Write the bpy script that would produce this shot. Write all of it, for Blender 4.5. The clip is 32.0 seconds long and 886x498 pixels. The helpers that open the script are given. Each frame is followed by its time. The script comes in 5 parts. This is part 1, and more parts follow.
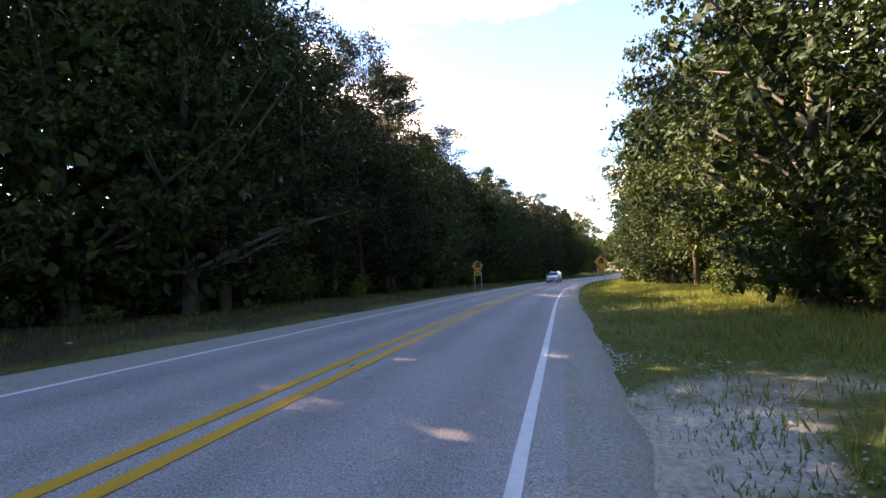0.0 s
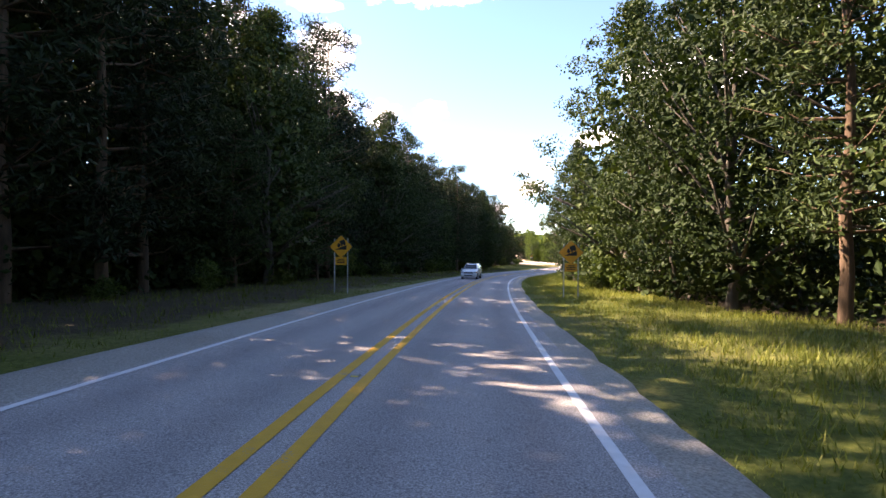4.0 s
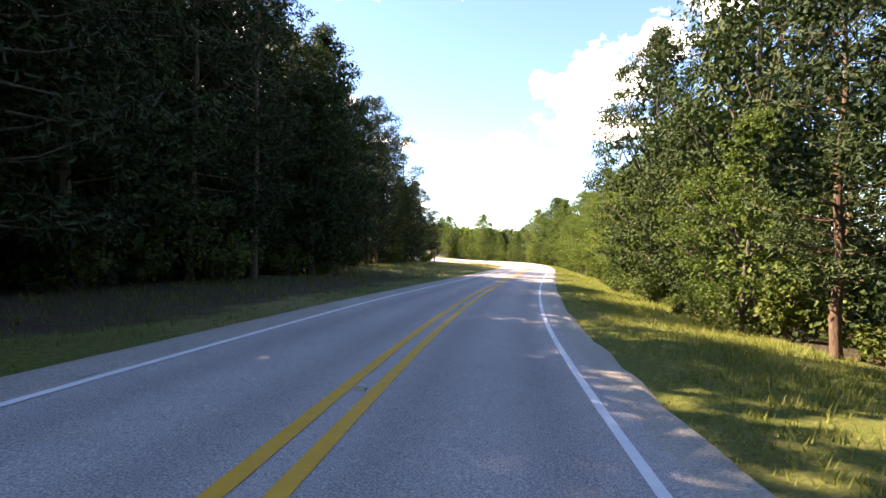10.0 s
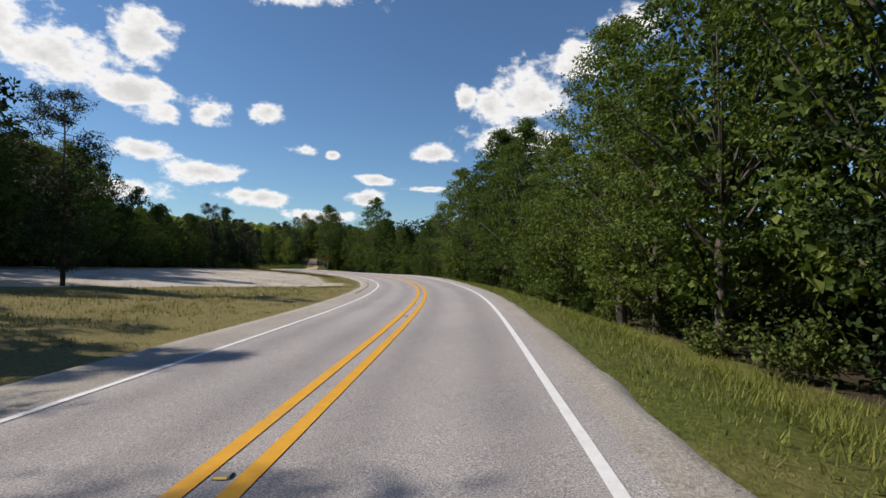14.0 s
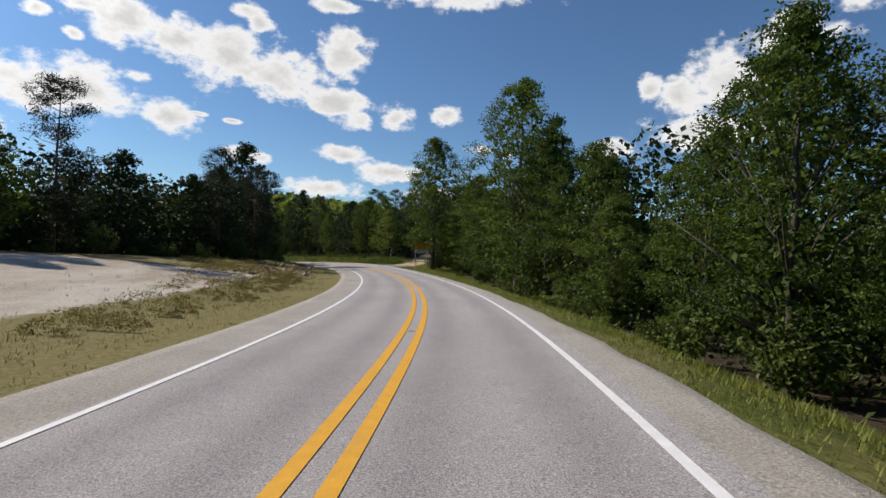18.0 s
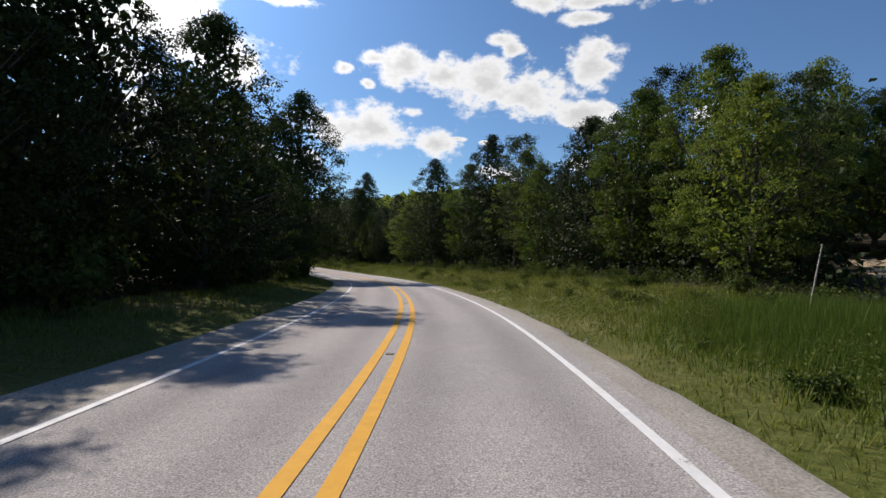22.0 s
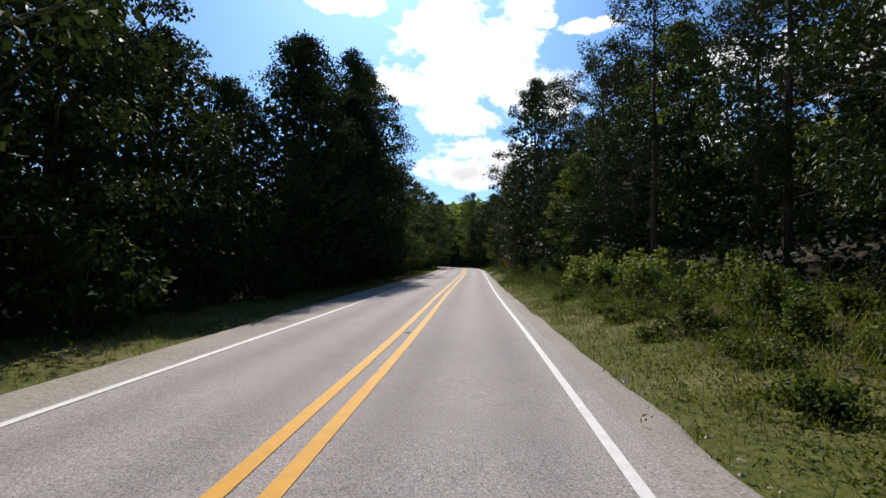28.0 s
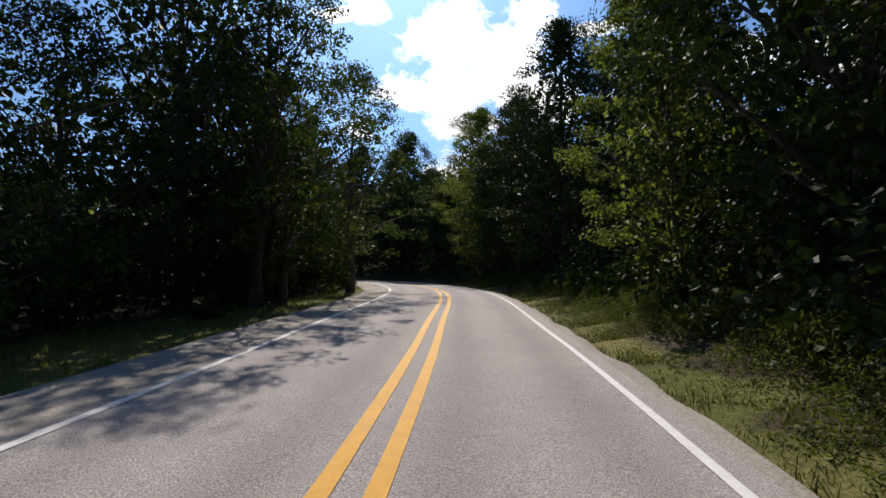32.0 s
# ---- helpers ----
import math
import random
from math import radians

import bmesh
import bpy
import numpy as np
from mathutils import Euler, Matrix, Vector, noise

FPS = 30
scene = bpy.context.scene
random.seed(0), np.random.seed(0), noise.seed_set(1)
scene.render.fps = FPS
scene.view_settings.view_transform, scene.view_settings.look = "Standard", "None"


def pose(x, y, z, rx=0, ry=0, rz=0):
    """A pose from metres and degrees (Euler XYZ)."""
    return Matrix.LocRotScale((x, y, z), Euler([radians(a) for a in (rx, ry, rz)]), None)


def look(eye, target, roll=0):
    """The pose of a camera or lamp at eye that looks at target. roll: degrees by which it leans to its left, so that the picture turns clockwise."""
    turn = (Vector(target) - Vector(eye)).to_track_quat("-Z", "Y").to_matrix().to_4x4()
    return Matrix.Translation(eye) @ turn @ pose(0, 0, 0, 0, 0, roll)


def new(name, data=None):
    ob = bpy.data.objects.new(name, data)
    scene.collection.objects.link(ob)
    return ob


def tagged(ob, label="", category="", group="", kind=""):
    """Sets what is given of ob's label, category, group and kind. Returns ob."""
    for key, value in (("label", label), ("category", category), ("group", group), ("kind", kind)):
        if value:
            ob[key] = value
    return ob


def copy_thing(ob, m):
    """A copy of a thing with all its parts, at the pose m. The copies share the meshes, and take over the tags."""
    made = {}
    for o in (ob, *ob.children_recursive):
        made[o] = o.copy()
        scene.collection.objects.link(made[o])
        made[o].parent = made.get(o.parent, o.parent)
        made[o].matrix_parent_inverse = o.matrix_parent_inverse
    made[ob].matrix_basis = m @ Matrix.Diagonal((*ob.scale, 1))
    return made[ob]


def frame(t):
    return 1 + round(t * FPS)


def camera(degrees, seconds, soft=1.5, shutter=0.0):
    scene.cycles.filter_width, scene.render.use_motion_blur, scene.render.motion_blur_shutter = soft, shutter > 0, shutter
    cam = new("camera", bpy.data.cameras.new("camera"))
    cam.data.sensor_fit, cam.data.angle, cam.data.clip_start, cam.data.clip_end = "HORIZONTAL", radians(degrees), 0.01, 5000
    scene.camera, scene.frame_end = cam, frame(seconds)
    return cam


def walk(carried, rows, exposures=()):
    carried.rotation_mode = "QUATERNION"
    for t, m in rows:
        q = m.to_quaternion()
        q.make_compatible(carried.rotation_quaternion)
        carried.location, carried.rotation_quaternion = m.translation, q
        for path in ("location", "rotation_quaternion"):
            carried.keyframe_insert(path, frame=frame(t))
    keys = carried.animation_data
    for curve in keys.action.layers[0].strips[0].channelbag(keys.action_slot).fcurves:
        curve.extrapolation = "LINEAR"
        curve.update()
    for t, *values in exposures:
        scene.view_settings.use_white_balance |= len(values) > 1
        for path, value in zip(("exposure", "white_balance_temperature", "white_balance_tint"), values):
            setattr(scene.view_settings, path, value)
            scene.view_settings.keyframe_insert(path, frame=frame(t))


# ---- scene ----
# The camera: a lens of 82 degrees, 1.7 m over a two-lane country road, driven along it.
cam = camera(82.0, 32.0, shutter=0.0)
PATH = [
    (0.0, 0.00, 0.00, 1.67, -0.94, 1.46, 3.22),
    (0.5, 0.13, 2.01, 1.67, -0.95, 1.64, 1.63),
    (1.0, 0.32, 4.27, 1.67, -1.49, 1.40, 0.64),
    (1.5, 0.61, 6.81, 1.64, -2.59, 1.13, 0.10),
    (2.0, 1.03, 9.61, 1.61, -4.64, 0.80, -0.20),
    (2.5, 1.61, 12.69, 1.54, -6.81, 0.37, -0.20),
    (3.0, 2.38, 16.17, 1.45, -8.50, 0.03, -0.42),
    (3.5, 3.33, 20.05, 1.32, -10.15, -0.16, -0.68),
    (4.0, 4.46, 24.39, 1.15, -11.11, -0.36, -0.34),
    (4.5, 5.74, 29.15, 0.97, -11.75, -0.60, -0.31),
    (5.0, 7.18, 34.32, 0.74, -12.59, -1.34, -0.13),
    (5.5, 8.82, 39.89, 0.51, -13.21, -1.41, -0.06),
    (6.0, 10.67, 45.84, 0.26, -13.71, -1.10, -0.04),
    (6.5, 12.75, 52.19, 0.01, -13.98, -0.45, -0.01),
    (7.0, 15.03, 58.91, -0.26, -14.91, -0.57, 0.24),
    (7.5, 17.49, 65.99, -0.54, -15.39, -0.61, 0.23),
    (8.0, 20.12, 73.38, -0.83, -15.91, -0.38, 0.11),
    (8.5, 22.93, 81.07, -1.11, -16.35, -0.52, -0.54),
    (9.0, 25.98, 89.00, -1.40, -17.29, -0.60, -0.97),
    (9.5, 29.36, 97.12, -1.70, -19.08, -0.58, -1.00),
    (10.0, 33.09, 105.25, -1.99, -21.05, -0.47, -1.56),
    (10.5, 37.20, 113.34, -2.28, -23.12, -0.26, -1.91),
    (11.0, 41.68, 121.37, -2.56, -25.19, -0.40, -1.31),
    (11.5, 46.49, 129.34, -2.81, -27.12, -0.11, -0.34),
    (12.0, 51.55, 137.25, -3.04, -28.49, -0.01, 0.61),
    (12.5, 56.81, 145.16, -3.23, -29.16, 0.64, 1.38),
    (13.0, 62.21, 153.09, -3.38, -29.37, 0.17, 0.61),
    (13.5, 67.67, 161.09, -3.51, -28.74, 0.80, 0.21),
    (14.0, 72.98, 169.20, -3.64, -29.02, 0.85, -0.61),
    (14.5, 77.99, 177.50, -3.77, -27.81, 0.73, -1.32),
    (15.0, 82.69, 185.99, -3.92, -25.70, 0.54, -1.79),
    (15.5, 87.08, 194.64, -4.08, -22.91, 0.34, -1.73),
    (16.0, 91.15, 203.44, -4.26, -19.96, 0.43, -1.78),
    (16.5, 94.88, 212.39, -4.45, -17.30, 0.20, -2.57),
    (17.0, 98.21, 221.50, -4.64, -14.67, -0.07, -2.80),
    (17.5, 101.14, 230.74, -4.83, -12.33, 0.00, -3.29),
    (18.0, 103.64, 240.11, -5.03, -10.00, 0.11, -2.51),
    (18.5, 105.67, 249.59, -5.19, -6.62, 0.24, -2.36),
    (19.0, 107.16, 259.12, -5.35, -3.33, 0.36, -1.82),
    (19.5, 108.12, 268.68, -5.52, -0.14, 0.15, -1.11),
    (20.0, 108.55, 278.23, -5.65, 2.97, 0.45, -0.43),
    (20.5, 108.42, 287.75, -5.76, 6.13, 1.12, -1.35),
    (21.0, 107.67, 297.23, -5.86, 9.70, 0.67, -1.30),
    (21.5, 106.27, 306.66, -5.97, 13.54, 0.70, -2.10),
    (22.0, 104.23, 316.00, -6.14, 17.29, 0.23, -3.04),
    (22.5, 101.59, 325.21, -6.38, 21.21, -0.38, -3.15),
    (23.0, 98.38, 334.27, -6.67, 24.87, -0.53, -2.41),
    (23.5, 94.65, 343.15, -7.00, 28.31, -0.53, -1.69),
    (24.0, 90.44, 351.87, -7.37, 31.07, -0.50, -2.69),
    (24.5, 85.79, 360.48, -7.75, 33.52, -0.87, -2.29),
    (25.0, 80.74, 368.96, -8.14, 35.78, -0.61, -1.87),
    (25.5, 75.30, 377.31, -8.52, 38.57, -0.32, -2.08),
    (26.0, 69.39, 385.46, -8.84, 42.39, 0.27, -2.26),
    (26.5, 62.96, 393.32, -9.11, 46.12, 0.92, -1.62),
    (27.0, 56.01, 400.85, -9.30, 49.13, 1.33, -0.81),
    (27.5, 48.55, 408.04, -9.43, 50.86, 1.10, -0.35),
    (28.0, 40.74, 414.99, -9.49, 52.47, 1.47, -0.70),
    (28.5, 32.71, 421.88, -9.53, 53.04, 1.56, 0.17),
    (29.0, 24.51, 428.73, -9.53, 54.05, 1.65, -0.24),
    (29.5, 16.27, 435.58, -9.52, 54.13, 1.64, -0.80),
    (30.0, 8.06, 442.48, -9.50, 53.68, 1.61, -0.75),
    (30.5, -0.09, 449.49, -9.46, 53.56, 1.86, 0.45),
    (31.0, -8.18, 456.58, -9.39, 53.20, 1.98, -0.21),
    (31.5, -16.26, 463.71, -9.34, 53.17, 1.61, 0.38),
    (32.0, -24.34, 470.87, -9.29, 53.41, 2.11, 0.15),
]

EXPOSURES = [(0, 2.75, 8900, 25), (2.5, 2.6, 8600, 24), (5, 2.5, 8300, 23), (8, 2.55, 8400, 23), (10.5, 2.4, 8300, 22), (11.4, 2.0, 8200, 19), (12.2, 1.2, 7500, 16), (13.2, 0.35, 6900, 12), (14.2, 0.2, 6700, 10),
             (19, 0.1, 6700, 10), (21, 0.15, 6600, 11), (23, 0.15, 6700, 11), (26, 0.2, 6600, 11), (28, 0.25, 6500, 11), (30, -0.15, 6600, 11), (31, -0.1, 6600, 11), (32, 0.15, 6700, 12)]
walk(cam, [(t, pose(x, y, z, 90 + p, r, a)) for t, x, y, z, a, p, r in PATH], EXPOSURES)

# ---- daylight ----
SUN_TURN, SUN_HIGH = 59.5, 40.0      # degrees left of the y axis, degrees over the horizon


def toward(turn, high):
    a, e = radians(turn), radians(high)
    return Vector((-math.sin(a) * math.cos(e), math.cos(a) * math.cos(e), math.sin(e)))


sun = new("sun", bpy.data.lights.new("sun", "SUN"))
sun.data.energy, sun.data.angle, sun.data.color = 5.0, radians(0.55), (1.0, 0.93, 0.82)
sun.matrix_world = look((0, 0, 60), Vector((0, 0, 60)) - toward(SUN_TURN, SUN_HIGH))

# Clouds of the sky: degrees left of the y axis, degrees high, half width, half height
CLOUDS = [
    (18.0, 19.0, 4.0, 2.4), (13.1, 18.2, 5.5, 3.0), (8.3, 17.8, 5.2, 3.0), (2.1, 20.2, 3.0, 2.6), (2.5, 15.3, 4.3, 1.5), (-3.8, 14.1, 2.1, 1.6), (0.2, 13.6, 2.2, 1.1), (-9.9, 15.0, 1.8, 1.3),
    (-13.6, 11.3, 1.9, 0.6), (-16.6, 10.9, 0.8, 0.6), (18.8, 12.0, 2.9, 1.9), (13.1, 12.2, 1.1, 0.3), (10.7, 8.8, 2.1, 0.8), (1.5, 9.9, 2.6, 1.0), (-3.4, 8.3, 4.4, 1.1), (-8.2, 6.3, 3.7, 0.7),
    (3.3, 6.2, 3.8, 1.3), (-21.4, 8.4, 2.5, 0.6), (-31.4, 17.2, 1.4, 1.6), (-34.4, 16.2, 2.8, 2.0), (-38.8, 17.7, 4.3, 3.4), (-43.7, 20.7, 4.2, 2.7), (-49.0, 23.2, 3.4, 2.0), (-36.8, 12.6, 6.2, 2.0),
    (-28.3, 11.5, 2.7, 1.2), (-15.5, 4.2, 3.6, 0.8), (-20.4, 6.5, 2.2, 0.9), (-27.3, 7.5, 2.4, 0.4), (-8.0, 27.0, 13.0, 1.8), (3.0, 24.6, 3.0, 0.7), (8.0, 26.2, 3.4, 1.1), (-9.0, 6.1, 2.8, 1.0),
    (26.7, 17.6, 0.9, 0.6), (12.1, 9.0, 1.8, 0.9), (10.8, 22.0, 1.5, 1.0), (1.6, 26.0, 5.0, 0.7), (16.3, 12.5, 1.4, 0.3), (26.9, 12.9, 7.5, 2.5), (29.4, 18.9, 1.1, 0.7), (33.7, 8.8, 3.7, 1.7),
    (12.1, 22.8, 2.1, 0.9), (21.7, 15.1, 1.6, 0.8), (36.2, 24.5, 3.6, 0.7), (41.7, 17.9, 7.0, 2.6), (52.2, 22.6, 3.5, 2.6), (45.2, 10.9, 4.9, 2.8), (52.4, 25.4, 4.8, 3.2), (54.2, 18.7, 7.0, 1.9),
    (65.1, 26.3, 3.1, 0.7), (49.7, 10.1, 5.7, 2.2), (63.0, 15.2, 2.0, 1.4), (41.3, 25.4, 1.4, 0.9), (22.5, 19.8, 4.5, 2.2), (26.2, 20.2, 1.8, 0.9), (53.6, 24.5, 5.0, 3.0), (57.4, 19.2, 4.6, 2.0),
    (44.6, 19.1, 4.6, 2.3), (50.5, 15.6, 5.0, 2.0), (48.4, 12.6, 5.0, 1.5), (51.0, 20.2, 6.0, 3.0), (62.0, 27.0, 3.0, 1.5), (43.0, 27.0, 4.0, 1.5), (47.5, 22.5, 6.5, 4.5),
]


def build_sky():
    w = bpy.data.worlds.new("sky")
    scene.world = w
    w.use_nodes = True
    nt = w.node_tree
    nt.nodes.clear()
    N, L = nt.nodes.new, nt.links.new

    def put(sock, v):
        if isinstance(v, (int, float)):
            sock.default_value = v
        else:
            L(v, sock)

    def m(op, a, b=None, c=None):
        n = N("ShaderNodeMath")
        n.operation = op
        put(n.inputs[0], a)
        if b is not None:
            put(n.inputs[1], b)
        if c is not None:
            put(n.inputs[2], c)
        return n.outputs[0]

    sky = N("ShaderNodeTexSky")
    sky.sky_type, sky.sun_disc = "NISHITA", False
    sky.sun_elevation, sky.sun_rotation = radians(SUN_HIGH), radians(-SUN_TURN)
    sky.air_density, sky.dust_density, sky.ozone_density, sky.altitude = 1.0, 0.25, 2.2, 300
    co = N("ShaderNodeTexCoord")
    sep = N("ShaderNodeSeparateXYZ")
    L(co.outputs["Generated"], sep.inputs[0])
    turn = m("MULTIPLY", m("ARCTAN2", m("MULTIPLY", sep.outputs[0], -1.0), sep.outputs[1]), 57.29578)
    high = m("MULTIPLY", m("ARCSINE", sep.outputs[2]), 57.29578)
    field = None
    for a, e, wd, ht in CLOUDS:
        u = m("DIVIDE", m("SUBTRACT", turn, a), wd)
        v = m("DIVIDE", m("SUBTRACT", high, e), ht)
        r = m("SQRT", m("ADD", m("MULTIPLY", u, u), m("MULTIPLY", v, v)))
        f = m("SUBTRACT", 1.0, r)
        field = f if field is None else m("MAXIMUM", field, f)
    field = m("MAXIMUM", field, -1.2)
    mp = N("ShaderNodeMapping")
    mp.inputs["Scale"].default_value = (1, 1, 1.5)
    L(co.outputs["Generated"], mp.inputs[0])

    def noise_at(scale, detail, rough):
        n = N("ShaderNodeTexNoise")
        n.inputs["Scale"].default_value, n.inputs["Detail"].default_value, n.inputs["Roughness"].default_value = scale, detail, rough
        L(mp.outputs[0], n.inputs["Vector"])
        return n.outputs["Fac"]

    puff = m("SUBTRACT", noise_at(13.0, 8.0, 0.62), 0.5)
    fine = m("SUBTRACT", noise_at(38.0, 6.0, 0.6), 0.5)
    dens = m("ADD", m("ADD", m("ADD", field, 0.13), m("MULTIPLY", puff, 2.2)), m("MULTIPLY", fine, 1.2))
    ramp = N("ShaderNodeMapRange")
    ramp.interpolation_type = "SMOOTHSTEP"
    ramp.inputs["From Min"].default_value, ramp.inputs["From Max"].default_value = 0.06, 0.62
    L(dens, ramp.inputs["Value"])
    # greyer undersides where the cloud is thick
    core = N("ShaderNodeMapRange")
    core.inputs["From Min"].default_value, core.inputs["From Max"].default_value = 0.4, 1.15
    core.inputs["To Min"].default_value, core.inputs["To Max"].default_value = 1.0, 0.68
    L(dens, core.inputs["Value"])
    white = N("ShaderNodeMix")
    white.data_type = "RGBA"
    white.blend_type = "MULTIPLY"
    white.inputs[0].default_value = 1.0
    white.inputs["A"].default_value = (9.5, 9.6, 9.8, 1)
    L(core.outputs[0], white.inputs["B"])
    # haze near the horizon
    mix = N("ShaderNodeMix")
    mix.data_type = "RGBA"
    L(ramp.outputs[0], mix.inputs[0])
    deep = N("ShaderNodeMix")
    deep.data_type, deep.blend_type = "RGBA", "MULTIPLY"
    deep.inputs[0].default_value = 1.0
    deep.inputs["B"].default_value = (0.66, 0.86, 1.04, 1)
    L(sky.outputs[0], deep.inputs["A"])
    L(deep.outputs["Result"], mix.inputs["A"])
    L(white.outputs["Result"], mix.inputs["B"])
    bg = N("ShaderNodeBackground")
    # the sky and its clouds are brighter round the sun
    to_sun = N("ShaderNodeVectorMath")
    to_sun.operation = "DOT_PRODUCT"
    to_sun.inputs[1].default_value = tuple(toward(SUN_TURN, SUN_HIGH))
    L(co.outputs["Generated"], to_sun.inputs[0])
    glow = m("POWER", m("MAXIMUM", to_sun.outputs["Value"], 0.0), 12.0)
    L(m("MULTIPLY_ADD", glow, 0.14, 0.09), bg.inputs["Strength"])
    L(mix.outputs["Result"], bg.inputs["Color"])
    out = N("ShaderNodeOutputWorld")
    L(bg.outputs[0], out.inputs[0])


build_sky()


# ---- materials ----
def material(name, rough=0.85, metal=0.0, spec=0.3):
    mt = bpy.data.materials.new(name)
    mt.use_nodes = True
    b = mt.node_tree.nodes["Principled BSDF"]
    b.inputs["Roughness"].default_value, b.inputs["Metallic"].default_value = rough, metal
    b.inputs["Specular IOR Level"].default_value = spec
    return mt, mt.node_tree, b


def tex(nt, scale, detail=4.0, rough=0.6, source="Object", stretch=None):
    co = nt.nodes.new("ShaderNodeTexCoord")
    n = nt.nodes.new("ShaderNodeTexNoise")
    n.inputs["Scale"].default_value, n.inputs["Detail"].default_value, n.inputs["Roughness"].default_value = scale, detail, rough
    if stretch:
        mp = nt.nodes.new("ShaderNodeMapping")
        mp.inputs["Scale"].default_value = stretch
        nt.links.new(co.outputs[source], mp.inputs[0])
        nt.links.new(mp.outputs[0], n.inputs["Vector"])
    else:
        nt.links.new(co.outputs[source], n.inputs["Vector"])
    return n.outputs["Fac"]


def ramp(nt, fac, *stops):
    n = nt.nodes.new("ShaderNodeValToRGB")
    e = n.color_ramp.elements
    while len(e) < len(stops):
        e.new(0.5)
    for el, (p, c) in zip(e, stops):
        el.position, el.color = p, (*c, 1)
    nt.links.new(fac, n.inputs[0])
    return n.outputs["Color"]


def blend(nt, fac, a, b, kind="MIX"):
    n = nt.nodes.new("ShaderNodeMix")
    n.data_type, n.blend_type = "RGBA", kind
    for sock, v in ((n.inputs[0], fac), (n.inputs["A"], a), (n.inputs["B"], b)):
        if isinstance(v, (int, float)):
            sock.default_value = v
        elif isinstance(v, tuple):
            sock.default_value = (*v, 1)
        else:
            nt.links.new(v, sock)
    return n.outputs["Result"]


def bump(nt, b, height, strength, distance):
    n = nt.nodes.new("ShaderNodeBump")
    n.inputs["Strength"].default_value, n.inputs["Distance"].default_value = strength, distance
    nt.links.new(height, n.inputs["Height"])
    nt.links.new(n.outputs[0], b.inputs["Normal"])


def simple(name, color, rough=0.7, metal=0.0, spec=0.4, vary=0.15, scale=8.0):
    """Paint or plain material with a little unevenness."""
    mt, nt, b = material(name, rough, metal, spec)
    lo, hi = tuple(c * (1 - vary) for c in color), tuple(min(1, c * (1 + vary)) for c in color)
    nt.links.new(ramp(nt, tex(nt, scale), (0.3, lo), (0.7, hi)), b.inputs["Base Color"])
    return mt


def asphalt_material():
    mt, nt, b = material("chip_seal_asphalt", 0.9, 0, 0.25)
    grain = tex(nt, 55.0, 3.0, 0.75)
    patch = tex(nt, 0.22, 5.0, 0.6)
    mid = tex(nt, 2.6, 4.0, 0.6)
    c = ramp(nt, grain, (0.30, (0.13, 0.122, 0.126)), (0.5, (0.36, 0.335, 0.33)), (0.72, (0.68, 0.64, 0.63)))
    c = blend(nt, 0.55, c, ramp(nt, patch, (0.3, (0.72, 0.71, 0.72)), (0.7, (1.0, 0.98, 0.95))), "MULTIPLY")
    c = blend(nt, 0.35, c, ramp(nt, mid, (0.3, (0.75, 0.75, 0.77)), (0.7, (1.0, 1.0, 1.0))), "MULTIPLY")
    # polished, darker wheel tracks
    at = nt.nodes.new("ShaderNodeAttribute")
    at.attribute_name = "track"
    c = blend(nt, at.outputs["Fac"], c, blend(nt, 1.0, c, (0.80, 0.79, 0.80), "MULTIPLY"))
    nt.links.new(c, b.inputs["Base Color"])
    bump(nt, b, grain, 0.7, 0.02)
    return mt


def shoulder_material():
    mt, nt, b = material("gravel_shoulder", 0.95, 0, 0.2)
    grain = tex(nt, 30.0, 4.0, 0.75)
    patch = tex(nt, 0.5, 5.0, 0.6)
    c = ramp(nt, grain, (0.28, (0.17, 0.155, 0.14)), (0.5, (0.35, 0.325, 0.295)), (0.75, (0.56, 0.53, 0.49)))
    c = blend(nt, 0.6, c, ramp(nt, patch, (0.3, (0.68, 0.64, 0.6)), (0.7, (1.0, 0.98, 0.95))), "MULTIPLY")
    nt.links.new(c, b.inputs["Base Color"])
    bump(nt, b, grain, 0.8, 0.03)
    return mt


